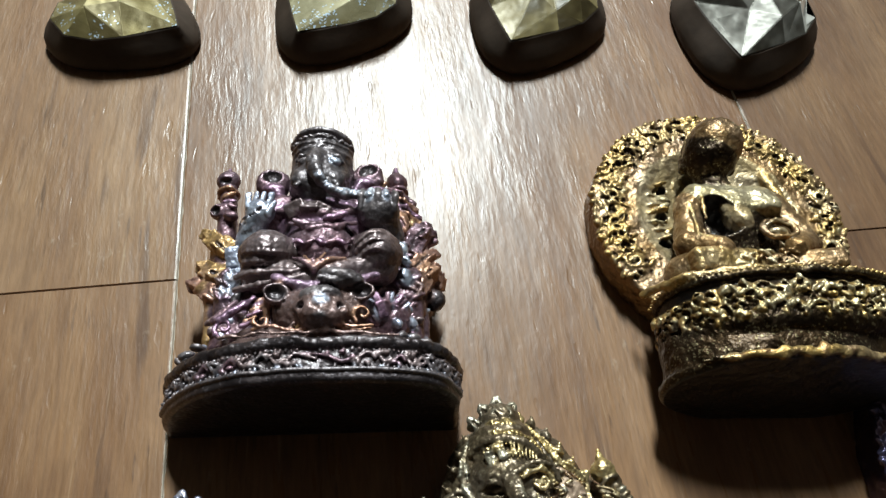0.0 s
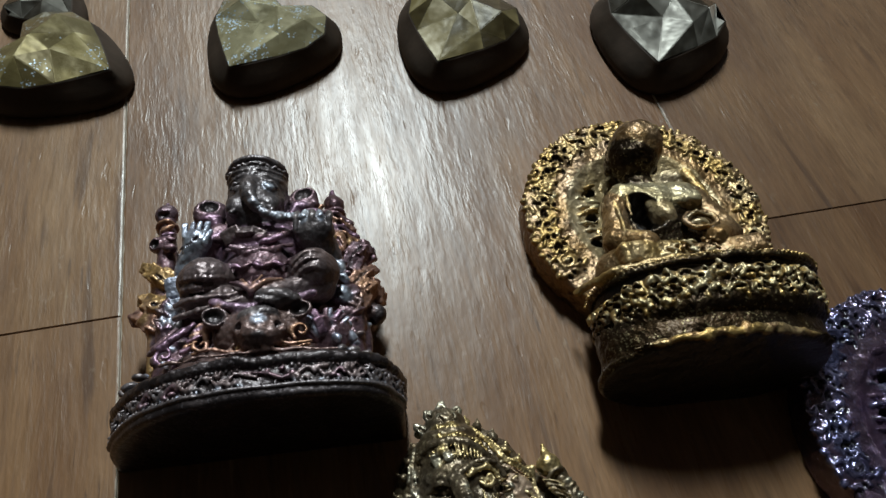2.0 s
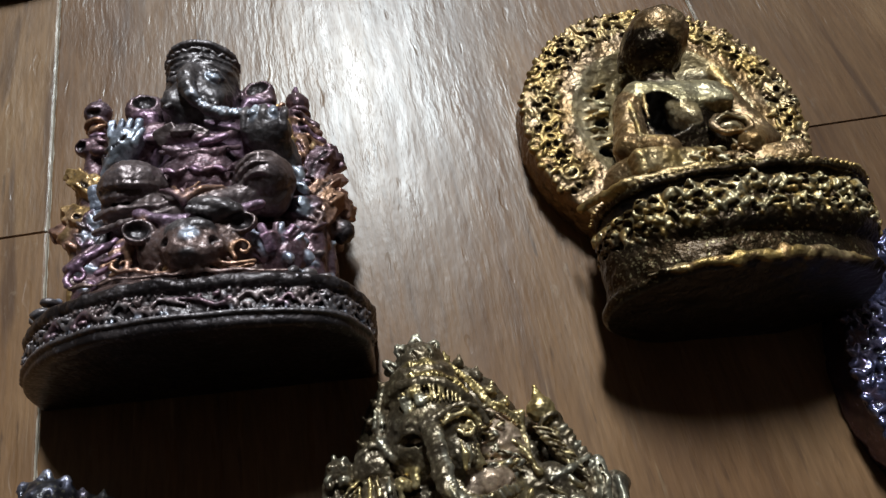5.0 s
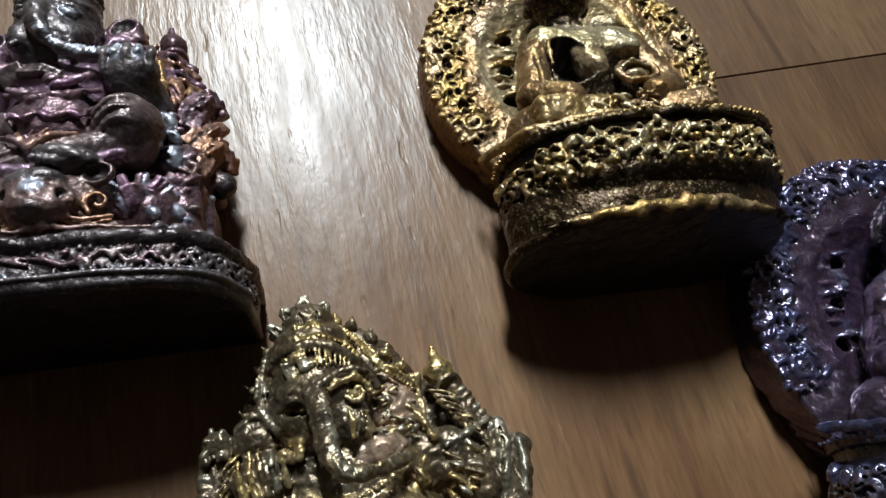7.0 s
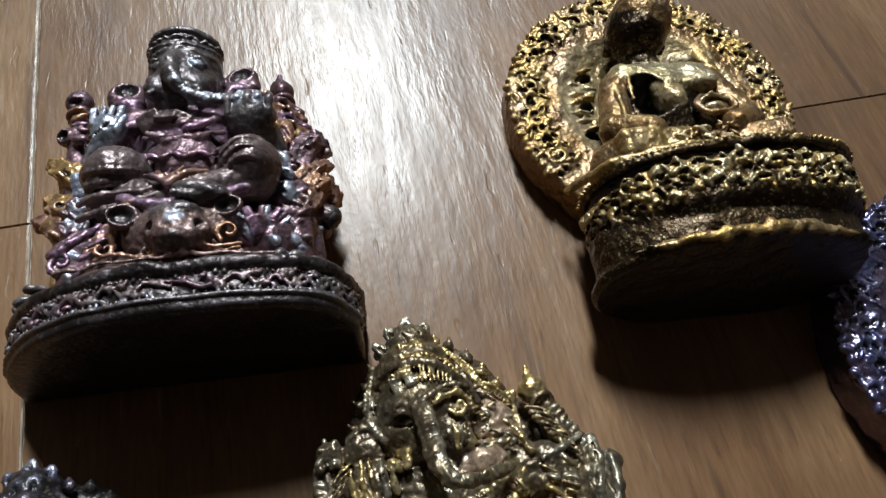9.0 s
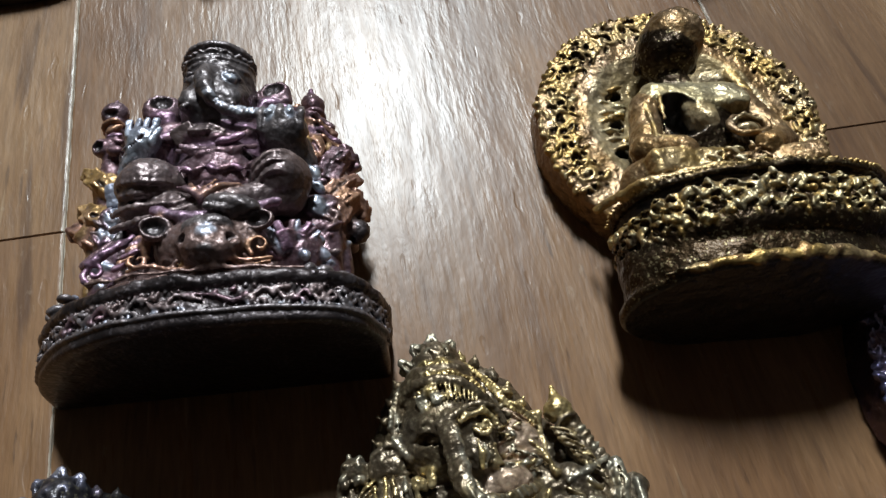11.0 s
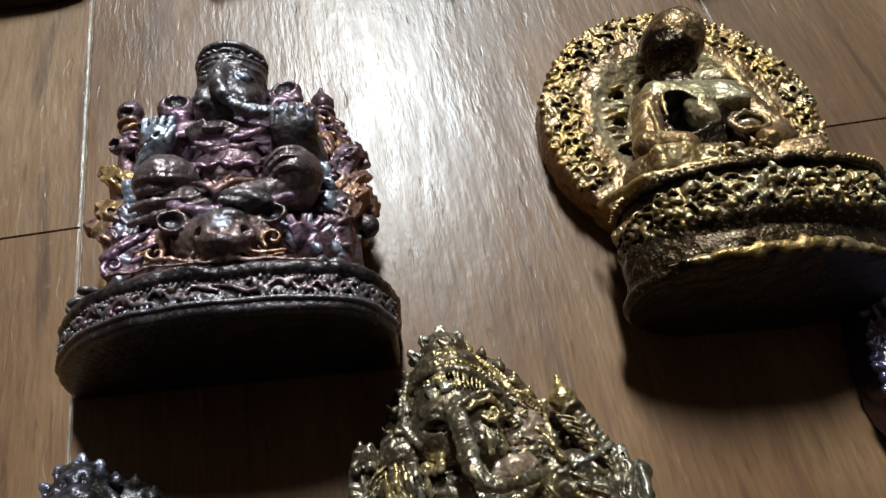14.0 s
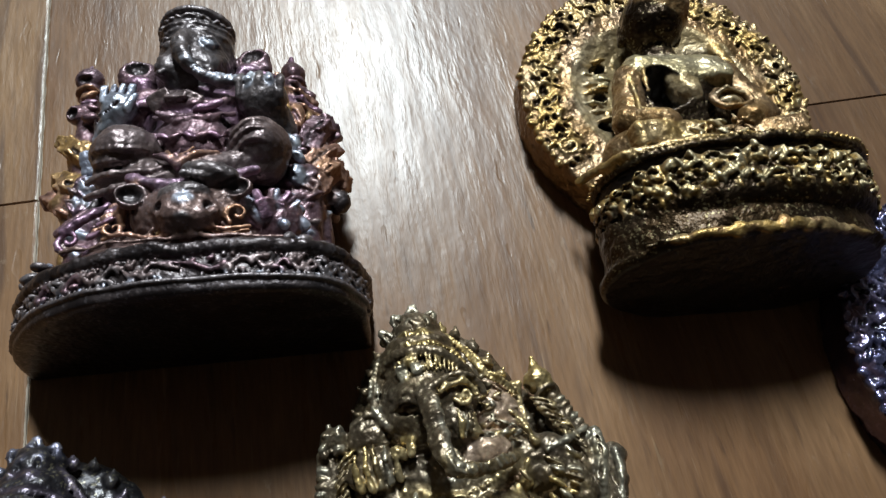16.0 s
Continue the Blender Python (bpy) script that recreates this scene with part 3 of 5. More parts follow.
    for i in range(9):
        lean = -62 + 15 * i + rnd.uniform(-8, 8)
        x, y = 14.6 + 3.6 * math.sin(radians(lean)), 12.6 + 3.6 * math.cos(radians(lean)) * (0.6 + 0.08 * i)
        way = (math.sin(radians(lean)), math.cos(radians(lean)))
        c.blade([(x - 2.2 * way[0], y - 2.2 * way[1], 25.2 - 0.45 * abs(i - 3)), (x, y, 26.2 - 0.45 * abs(i - 3)), (x + 2.4 * way[0], y + 2.4 * way[1], 25.6 - 0.45 * abs(i - 3))], 0.85, 0.6, (mauve, purple, blue)[i % 3], 0.15)
        c.ball((x * 1.02 + 0.5, y + 0.7, 26.9 - 0.45 * abs(i - 3)), (0.3, 1.3, 0.5), purple, 0.15, (16, 0, -lean), cut=True)
    for x, y, w, r in ((17.6, 18.2, 22.0, 1.3), (19.2, 16.4, 21.4, 1.2), (19.8, 13.6, 22.0, 1.4), (17.2, 12.0, 25.0, 1.1)):
        c.ball((x, y, w), (r, r * 0.8, r * 0.8), blue, 0.3, (0, 0, rnd.uniform(-40, 40)))
    # back of the throne
    c.block((1, 32, 4), (18.5, 18, 4.5), 1.5, umber, 1.0)
    c.ball((1.5, 46, 5), (14, 13, 6), purple, 1.5)
    c.block((14.2, 46, 9.5), (0.9, 8, 3), 0.7, gold, 0.3, (0, 0, 6))
    c.blade([(15.4, 38.4, 15.6), (16.6, 42.0, 16.2), (16.0, 46.0, 15.6), (14.6, 49.4, 14.4)], 1.5, 1.0, gold, 0.3)
    c.block((-13.0, 48, 9), (1.1, 5, 3), 0.8, gold, 0.4, (0, 0, -8))

    def bract(points, thick, thin, ink, crease=True):
        """A thick chiselled leaf that runs out to a blunt, rolled tip."""
        c.string(points, thick * 0.7, thin * 0.7, ink, 0.3)
        c.blade([(x, y, w + 0.4) for x, y, w in points], thick, thick * 0.8, ink, 0.2, thin / thick)
        x, y, w = points[-1]
        c.block((x, y, w), (thin, thin * 0.9, thin), 0.45, ink, 0.2, (20, -15, rnd.uniform(-40, 40)))
        if crease:
            c.string([(x, y - 0.3 * thick, w + 1.1 * thick) for x, y, w in points[:-1]], 0.4, 0.3, black, 0.12, cut=True)

    c.block((-20.6, 32, 8.5), (1.8, 9, 4.2), 1.2, umber, 0.6, (0, 0, 2))
    c.block((22.0, 32, 8.5), (2.6, 9.5, 4.4), 1.4, umber, 0.6, (0, 0, 6))
    # west post: knob, three blunt bracts, silvered blocks in front
    c.rod((-20.6, 53.6, 10.8), (-18.8, 20, 12), 1.9, 2.9, purple, 0.5)
    c.ball((-21.0, 55.2, 11.0), (2.7, 2.5, 2.6), purple, 0.25)
    c.rod((-21.0, 56.2, 11.0), (-20.9, 58.6, 11.0), 1.3, 0.4, mauve, 0.4)
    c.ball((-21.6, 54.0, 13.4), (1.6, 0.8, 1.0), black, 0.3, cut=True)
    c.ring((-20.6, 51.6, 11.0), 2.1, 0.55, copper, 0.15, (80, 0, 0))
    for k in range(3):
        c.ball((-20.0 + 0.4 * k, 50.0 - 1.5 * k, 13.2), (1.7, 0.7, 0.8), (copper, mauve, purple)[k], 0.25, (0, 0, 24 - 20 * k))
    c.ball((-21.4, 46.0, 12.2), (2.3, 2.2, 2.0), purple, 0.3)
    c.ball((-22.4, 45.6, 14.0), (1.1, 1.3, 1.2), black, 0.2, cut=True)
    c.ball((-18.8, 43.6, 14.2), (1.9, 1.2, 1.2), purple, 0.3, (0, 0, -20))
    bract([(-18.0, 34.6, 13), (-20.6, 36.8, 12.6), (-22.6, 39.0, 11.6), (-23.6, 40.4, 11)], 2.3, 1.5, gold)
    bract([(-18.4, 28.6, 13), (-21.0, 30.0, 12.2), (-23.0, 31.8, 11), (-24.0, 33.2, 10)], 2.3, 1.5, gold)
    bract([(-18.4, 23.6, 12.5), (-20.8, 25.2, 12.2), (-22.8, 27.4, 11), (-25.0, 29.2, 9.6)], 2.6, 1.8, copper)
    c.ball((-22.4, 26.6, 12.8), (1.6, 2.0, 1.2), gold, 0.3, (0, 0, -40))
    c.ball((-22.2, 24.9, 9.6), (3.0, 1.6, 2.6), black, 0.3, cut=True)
    c.block((-19.6, 18.6, 8.5), (2.3, 8.5, 5.5), 1.3, gold, 0.6, (0, 0, 3))
    for u, v, big, lean in ((-16.2, 31.0, (1.5, 2.3, 1.2), 6), (-15.2, 27.9, (1.9, 0.7, 1.1), 10), (-16.4, 25.5, (1.5, 1.6, 1.2), -6)):
        c.block((u, v, 17.2), big, 0.3, blue, 0.12, (8, -10, lean))
    c.string([(-14.2, 30.6, 17.4), (-13.6, 27.6, 18.0), (-13.9, 24.0, 18.4), (-14.8, 20.6, 18.4)], 0.8, 0.7, grey, 0.3)
    # east post: onion knob, folds running down, hooks that roll over
    c.rod((17.8, 53.6, 9.0), (20.4, 21, 13), 1.9, 2.9, copper, 0.5)
    c.ball((17.7, 56.0, 9.0), (2.6, 2.9, 2.6), purple, 0.25)
    c.rod((17.6, 57.6, 9.0), (17.4, 60.6, 9.0), 1.4, 0.45, mauve, 0.4)
    c.ring((17.9, 53.0, 9.2), 2.0, 0.5, purple, 0.15, (80, 0, 0))
    for k in range(4):
        y = 51.4 - 2.0 * k
        ink = (purple, copper, mauve, copper)[k]
        c.blade([(15.8 + 0.3 * k, y + 0.8, 11.0), (18.6 + 0.4 * k, y - 0.6, 12.0), (21.4 + 0.6 * k, y - 1.7, 9.6)], 0.95, 0.9, ink, 0.2)
        c.ball((20.6 + 0.6 * k, y - 1.6, 9.6), (1.5, 1.0, 1.5), ink, 0.3, (0, 20, -18))
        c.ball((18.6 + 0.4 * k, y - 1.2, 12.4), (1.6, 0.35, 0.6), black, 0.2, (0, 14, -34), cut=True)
    c.ball((18.4, 41.6, 13.6), (1.8, 3.2, 1.4), copper, 0.4)
    c.string([(16.9, 43.4, 14.2), (18.4, 42.0, 15.0), (19.6, 39.4, 14.8)], 0.4, 0.3, purple, 0.2, cut=True)
    c.block((17.4, 37.0, 13.6), (1.4, 3.2, 1.6), 0.5, copper, 0.3, (0, 0, -6))
    c.ball((21.0, 41.6, 12.6), (0.8, 2.4, 0.8), gold, 0.25, (0, 0, 12))
    bract([(20.4, 34.0, 13.2), (21.6, 37.4, 13.4), (23.2, 40.4, 12.4), (24.4, 41.0, 10.6), (24.8, 39.6, 9.6)], 2.1, 1.7, purple)
    c.ball((23.0, 38.0, 13.6), (0.7, 1.9, 0.8), gold, 0.25, (0, 0, -24))
    bract([(20.8, 29.6, 13.8), (22.4, 31.8, 13.6), (24.2, 33.8, 12.4), (25.4, 35.2, 10.6)], 2.1, 1.3, copper)
    bract([(20.8, 24.6, 14.2), (22.4, 27.4, 14.0), (24.4, 29.8, 12.6), (25.8, 30.0, 11), (26.2, 28.6, 10)], 2.3, 1.7, copper)
    for k in range(3):
        c.string([(19.4 + 0.9 * k, 22.0, 15.8), (20.6 + 0.9 * k, 26.0, 16.0), (22.2 + 0.9 * k, 30.0, 14.8)], 0.5, 0.35, (copper, gold, copper)[k], 0.25)
    c.ball((23.0, 25.6, 14.6), (1.2, 1.7, 1.0), copper, 0.3)
    c.ball((25.4, 24.0, 10.6), (2.1, 2.3, 2.2), black, 0.3)
    c.block((20.4, 14.4, 7.2), (3.2, 7.2, 5.8), 1.6, purple, 0.6, (0, 0, -2))
    for k in range(22):
        x, y = 20.4 + rnd.uniform(-2.8, 2.8), 9.6 + 12.4 * rnd.random()
        c.ball((x, y, 12.8 - 0.12 * (x - 20.4) ** 2), (rnd.uniform(0.7, 1.6), rnd.uniform(0.5, 0.9), 1.0), (purple, blue, umber, mauve)[k % 4], 0.4, (0, 0, rnd.uniform(-70, 70)))
    for u, v, big, lean in ((17.8, 32.0, (1.3, 1.6, 1.2), 10), (18.4, 29.2, (1.6, 0.8, 1.1), -14), (18.2, 25.4, (1.4, 2.0, 1.2), 8)):
        c.ball((u + 0.5, v, 18.4), big, blue, 0.3, (10, 10, lean * 3))
        c.ball((u + 1.2, v + 1.3, 18.2), (0.9, 0.7, 0.9), purple, 0.3)
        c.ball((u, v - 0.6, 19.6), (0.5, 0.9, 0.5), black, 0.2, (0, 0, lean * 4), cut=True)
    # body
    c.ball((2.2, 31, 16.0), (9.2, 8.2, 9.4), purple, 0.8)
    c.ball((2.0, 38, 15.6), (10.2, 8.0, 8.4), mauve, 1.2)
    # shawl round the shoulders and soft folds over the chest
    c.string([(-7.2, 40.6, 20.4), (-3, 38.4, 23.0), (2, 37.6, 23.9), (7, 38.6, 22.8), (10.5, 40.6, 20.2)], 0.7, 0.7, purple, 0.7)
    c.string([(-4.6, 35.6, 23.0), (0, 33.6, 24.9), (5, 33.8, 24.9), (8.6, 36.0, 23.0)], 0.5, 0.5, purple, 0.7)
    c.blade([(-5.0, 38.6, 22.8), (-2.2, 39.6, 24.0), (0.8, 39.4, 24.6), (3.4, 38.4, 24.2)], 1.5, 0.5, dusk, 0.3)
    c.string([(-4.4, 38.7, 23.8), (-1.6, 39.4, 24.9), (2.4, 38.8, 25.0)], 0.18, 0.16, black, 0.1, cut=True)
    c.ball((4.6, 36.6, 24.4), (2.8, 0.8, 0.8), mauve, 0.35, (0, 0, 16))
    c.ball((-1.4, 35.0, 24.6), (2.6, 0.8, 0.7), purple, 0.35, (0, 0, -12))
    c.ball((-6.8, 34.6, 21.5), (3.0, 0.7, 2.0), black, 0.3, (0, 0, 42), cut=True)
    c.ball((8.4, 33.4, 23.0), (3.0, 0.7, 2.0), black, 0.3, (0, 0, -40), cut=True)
    for s, cx in ((-1, -7.4), (1, 11.4)):
        for k in range(3):
            c.ball((cx + s * 1.4 * k, 41.4 - 1.5 * k, 20.2 - 0.5 * k), (2.2, 0.8, 1.1), (mauve, purple, grey)[k], 0.3, (0, 0, -s * (28 + 12 * k)))
        c.ball((cx + s * 0.4, 42.6, 19.0), (2.6, 1.9, 2.0), purple, 0.4)
    for k in range(7):
        c.ball((-4.2 + 2.1 * k, 30.6 - 0.7 * math.sin(math.pi * k / 6), 24.6 + 0.9 * math.sin(math.pi * k / 6)), (1.3, 0.6, 0.7), (purple, mauve)[k % 2], 0.4, (0, 0, 30 * (-1) ** k))
    # folded legs and their draped cloth
    c.ball((-8.4, 28.4, 22.0), (5.8, 4.9, 6.8), dusk, 0.4)
    c.ball((13.0, 28.6, 22.0), (5.1, 5.0, 6.6), dusk, 0.4)
    c.rod((-10, 25.0, 21.5), (4.5, 20.4, 26.0), 3.8, 2.3, dusk, 0.5)
    c.rod((13.8, 26.0, 21.5), (3.8, 21.8, 26.5), 3.6, 2.2, dusk, 0.5)
    for i in range(2):
        c.string([(-14.6, 24.6 - 2.6 * i, 23.6 - 0.5 * i), (-9, 23.8 - 2.3 * i, 26.5 - 0.6 * i), (-3.5, 23.4 - 1.7 * i, 27.0), (0.2, 23.6 - 1.2 * i, 27.5)], 0.5, 0.35, dusk, 0.4, cut=True)
        c.string([(-14.2, 23.4 - 2.6 * i, 23.2 - 0.5 * i), (-9, 22.7 - 2.3 * i, 26.0 - 0.6 * i), (-3.5, 22.5 - 1.7 * i, 26.6), (-0.5, 22.8 - 1.2 * i, 27.0)], 0.6, 0.4, dusk, 0.6)
    def on_knee(side, x, y):
        """The point of a knee's dome over (x, y)."""
        (cu, cv, cw), (ru, rv, rw) = (((-8.4, 28.4, 22.0), (5.8, 4.9, 6.8)), ((13.0, 28.6, 22.0), (5.1, 5.0, 6.6)))[side]
        return x, y, cw + rw * math.sqrt(max(0.0, 1 - ((x - cu) / ru) ** 2 - ((y - cv) / rv) ** 2))

    for i in range(2):
        y = 27.2 - 1.5 * i
        c.string([on_knee(0, -8.4 + 1.1 * q, y - 0.9 + 0.055 * q * q) for q in range(-4, 5)], 0.3, 0.2, dusk, 0.5)
        c.string([on_knee(0, -8.4 + 1.1 * q, y - 1.6 + 0.055 * q * q) for q in range(-4, 5)], 0.24, 0.18, dusk, 0.4, cut=True)
    for i in range(3):
        c.string([on_knee(1, 9.2 + 0.9 * q, 25.6 + 1.5 * i + (0.46 + 0.1 * i) * q - 0.05 * q * q) for q in range(7)], 0.22, 0.1, dusk, 0.6)
        c.string([on_knee(1, 9.2 + 0.9 * q, 25.0 + 1.5 * i + (0.46 + 0.1 * i) * q - 0.05 * q * q) for q in range(7)], 0.2, 0.08, dusk, 0.4, cut=True)
    c.ball((6.4, 19.6, 29.2), (4.4, 1.9, 2.2), grey, 0.4, (0, 0, -8))
    for i in range(4):
        c.ball((3.0 + i * 0.9, 18.7 - 0.15 * i, 30.6), 0.7, grey, 0.2)
    for i in range(6):
        c.string([(1.4, 21.6, 28.6), (-0.6 + 0.9 * i, 23.8, 28.6), (-2.6 + 1.9 * i, 26.4 - 0.5 * abs(i - 2.5), 27.0)], 0.7, 0.3, copper if i % 2 else purple, 0.2)
    c.string([(-6, 20.6, 27.4), (-1, 18.9, 28.4), (3, 18.4, 28.6), (9, 19.2, 28.2), (13, 21.4, 26.6)], 0.9, 0.7, mauve, 0.4)
    c.string([(-4.4, 19.5, 27.5), (-6.5, 17.0, 27.0), (-7, 13, 26)], 1.1, 0.7, copper, 0.4)
    # small beast's head between the feet
    c.ball((3.0, 14.8, 24.4), (9.2, 5.4, 5.6), umber, 0.8)
    c.ball((3.2, 12.6, 29.2), (4.6, 3.4, 3.0), umber, 1.2)
    # blue patch paints the highlight on the snout
    c.ball((3.4, 13.8, 31.2), (1.5, 1.1, 1.2), blue, 0.8)
    c.ball((3.0, 15.8, 30.0), (3.6, 1.6, 1.6), grey, 0.8)
    c.ball((3.2, 11.0, 31.2), (1.4, 0.9, 0.9), grey, 0.5)
    for u in (-0.4, 7.0):
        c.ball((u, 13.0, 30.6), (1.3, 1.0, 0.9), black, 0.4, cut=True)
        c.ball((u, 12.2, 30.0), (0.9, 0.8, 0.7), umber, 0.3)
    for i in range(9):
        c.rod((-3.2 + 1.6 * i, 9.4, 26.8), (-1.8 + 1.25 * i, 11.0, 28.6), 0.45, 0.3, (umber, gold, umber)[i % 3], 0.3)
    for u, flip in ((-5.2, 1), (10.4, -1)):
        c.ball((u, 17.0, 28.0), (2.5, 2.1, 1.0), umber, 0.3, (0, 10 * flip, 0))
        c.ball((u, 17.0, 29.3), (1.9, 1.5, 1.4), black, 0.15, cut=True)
        c.ring((u, 17.0, 28.7), 2.1, 0.3, dusk, 0.15, (0, 10 * flip, 0), squash=0.82)
    # arms: a silvered forearm with an open palm, a dark fluted fist
    c.rod((-6.5, 43, 17.5), (-12.8, 36.5, 16.5), 3.3, 2.9, purple, 0.6)
    c.rod((-13.2, 35.0, 17), (-11.8, 38.4, 20.6), 3.1, 2.5, blue, 0.4)
    c.ball((-11.0, 39.4, 21.6), (3.2, 2.8, 1.7), blue, 0.4, (20, 0, 0))
    c.string([(-13.6, 36.6, 20.4), (-12.6, 38.2, 22.0), (-10.6, 39.4, 23.2)], 0.5, 0.3, dusk, 0.2, cut=True)
    for i in range(4):
        c.block((-13.5 + 1.55 * i, 42.4 - 0.25 * abs(i - 1.5), 22.0), (0.62, 2.2, 0.8), 0.4, blue, 0.12, (-8, 0, 3 - 3 * i))
    c.rod((-8.9, 38.6, 22.6), (-7.8, 41.2, 22.8), 0.85, 0.65, blue, 0.2)
    for j in (0, 1):
        c.ring((-12.4, 36.2 + 1.0 * j, 19.2 + 0.8 * j), 2.7, 0.32, dusk, 0.2, (60, 0, 0))
    c.rod((9.5, 43, 17.5), (16.0, 36.5, 16.5), 3.3, 2.9, purple, 0.6)
    c.rod((16.0, 35.8, 17.4), (14, 39, 21.5), 3.2, 3.0, grey, 0.6)
    c.ball((13.4, 39.6, 22.2), (4.5, 4.2, 3.6), grey, 0.5)
    for i in range(5):
        c.string([(9.8 + 1.75 * i, 38.2, 24.6 - 0.3 * abs(i - 2)), (9.9 + 1.75 * i, 41.0, 25.6 - 0.3 * abs(i - 2)), (10.2 + 1.65 * i, 43.0, 24.4 - 0.3 * abs(i - 2))], 0.7, 0.75, (grey, blue, grey, blue, grey)[i], 0.2)
        c.ball((9.9 + 1.75 * i, 41.9, 26.2 - 0.3 * abs(i - 2)), (0.8, 0.2, 0.35), black, 0.1, cut=True)
    c.ball((13.2, 44.4, 21.0), (3.2, 1.4, 2.4), mauve, 0.3)
    # head: smooth face under a drum of a cap, its flat top edged with teeth
    c.ball((1.0, 48.0, 19.2), (6.5, 6.8, 6.4), grey, 0.8)
    c.rod((0.9, 49.6, 18.2), (0.9, 56.6, 18.0), 6.9, 6.6, grey, 0.8)
    c.ball((0.9, 68.6, 12.0), (16, 9.0, 17), grey, 0.4, cut=True)
    c.ball((0.9, 57.2, 17.9), (6.1, 3.3, 6.0), grey, 0.6)

    def round_cap(v, out, turn):
        """A point on the drum at the height v, `out` beyond its wall."""
        return 0.9 + (6.7 + out) * math.cos(radians(turn)), v, 18.1 + (6.6 + out) * math.sin(radians(turn))

    c.string([round_cap(58.6 + 0.8 * math.sin(radians(q)), -0.15, q) for q in range(-6, 187, 8)], 0.55, 0.55, grey, 0.2)
    for q in range(-6, 187, 6):
        c.ball(round_cap(59.0 + 0.8 * math.sin(radians(q)), 0.05, q), 0.38, grey, 0.12)
    c.string([round_cap(56.6 - 0.5 * math.sin(radians(q)), -0.1, q) for q in range(10, 171, 10)], 0.34, 0.34, grey, 0.4)
    for k, q in enumerate(range(24, 160, 12)):
        c.ball(round_cap(57.7, -0.15, q), (0.8, 0.36, 0.45), grey, 0.3, (0, 0, 28 * (-1) ** k))
    c.string([round_cap(54.6 + 0.5 * math.cos(radians(4 * q)), 0.0, q) for q in range(28, 155, 9)], 0.36, 0.36, grey, 0.4)
    for u, k in ((-2.5, -1), (4.4, 1)):
        c.ball((u, 50.9, 25.8), (2.0, 1.3, 1.5), grey, 0.5, cut=True)
        c.ball((u, 50.8, 24.2), (1.4, 0.95, 0.95), blue if k > 0 else grey, 0.3)
        c.string([(u - 1.7, 51.5, 23.4), (u - 0.7, 52.4, 24.3), (u + 0.7, 52.4, 24.3), (u + 1.7, 51.5, 23.4)], 0.42, 0.42, grey, 0.5)
        c.ball((0.8 + k * 3.6, 46.6, 23.0), (2.2, 2.4, 2.2), grey, 0.8)
        c.rod((0.8 + k * 3.9, 45.2, 24.2), (0.8 + k * 4.4, 44.2, 24.8), 0.7, 0.5, grey, 0.3)
    trunk = [(0.3, 53.0, 24.2), (-0.1, 50.0, 25.6), (0.3, 47.2, 26.4), (1.6, 44.6, 26.4), (3.9, 42.5, 25.8), (6.8, 41.5, 25.0), (9.8, 41.8, 24.4)]
    c.string(trunk, 1.6, 0.8, grey, 0.9)
    for i in range(20):
        f = 1.4 + i * 4.4 / 19
        a, b = trunk[int(f)], trunk[min(6, int(f) + 1)]
        p = [a[j] + (b[j] - a[j]) * (f - int(f)) for j in range(3)]
        c.ball((p[0], p[1], p[2] + 1.5 - 0.14 * f), (1.0, 0.24, 0.36), (grey, blue)[f > 2.6], 0.2, (0, 0, -8 + 24 * max(0, f - 2)))
    # ears
    for u, v, s in ((-9.4, 50.4, -1), (10.6, 51.8, 1)):
        c.ball((u + 0.4 * s, v, 16.5), (3.9, 4.0, 2.2), purple, 0.4, (0, -18 * s, 14 * s))
        c.ball((u + 0.5 * s, v + 1.4, 18.8), (2.2, 1.9, 1.5), black, 0.5, (0, -18 * s, 14 * s), cut=True)
        c.ball((u - 0.2 * s, v - 2.3, 18.3), (2.1, 1.2, 1.0), mauve, 0.5)
        c.rod((u - s, v - 3.0, 17.5), (u - 2.0 * s, v - 5.4, 19), 1.5, 0.9, mauve, 0.3)
    # carved edge of the seat's back beside the head
    for k in range(3):
        c.ball((10.8 + 1.5 * k, 58.6 - 2.6 * k, 10.5), (1.3, 1.7, 1.4), copper, 0.3, (0, 0, 30))
        c.ball((11.5 + 1.5 * k, 60.0 - 2.6 * k, 10.6), 0.85, copper, 0.2)
    return c.skin()


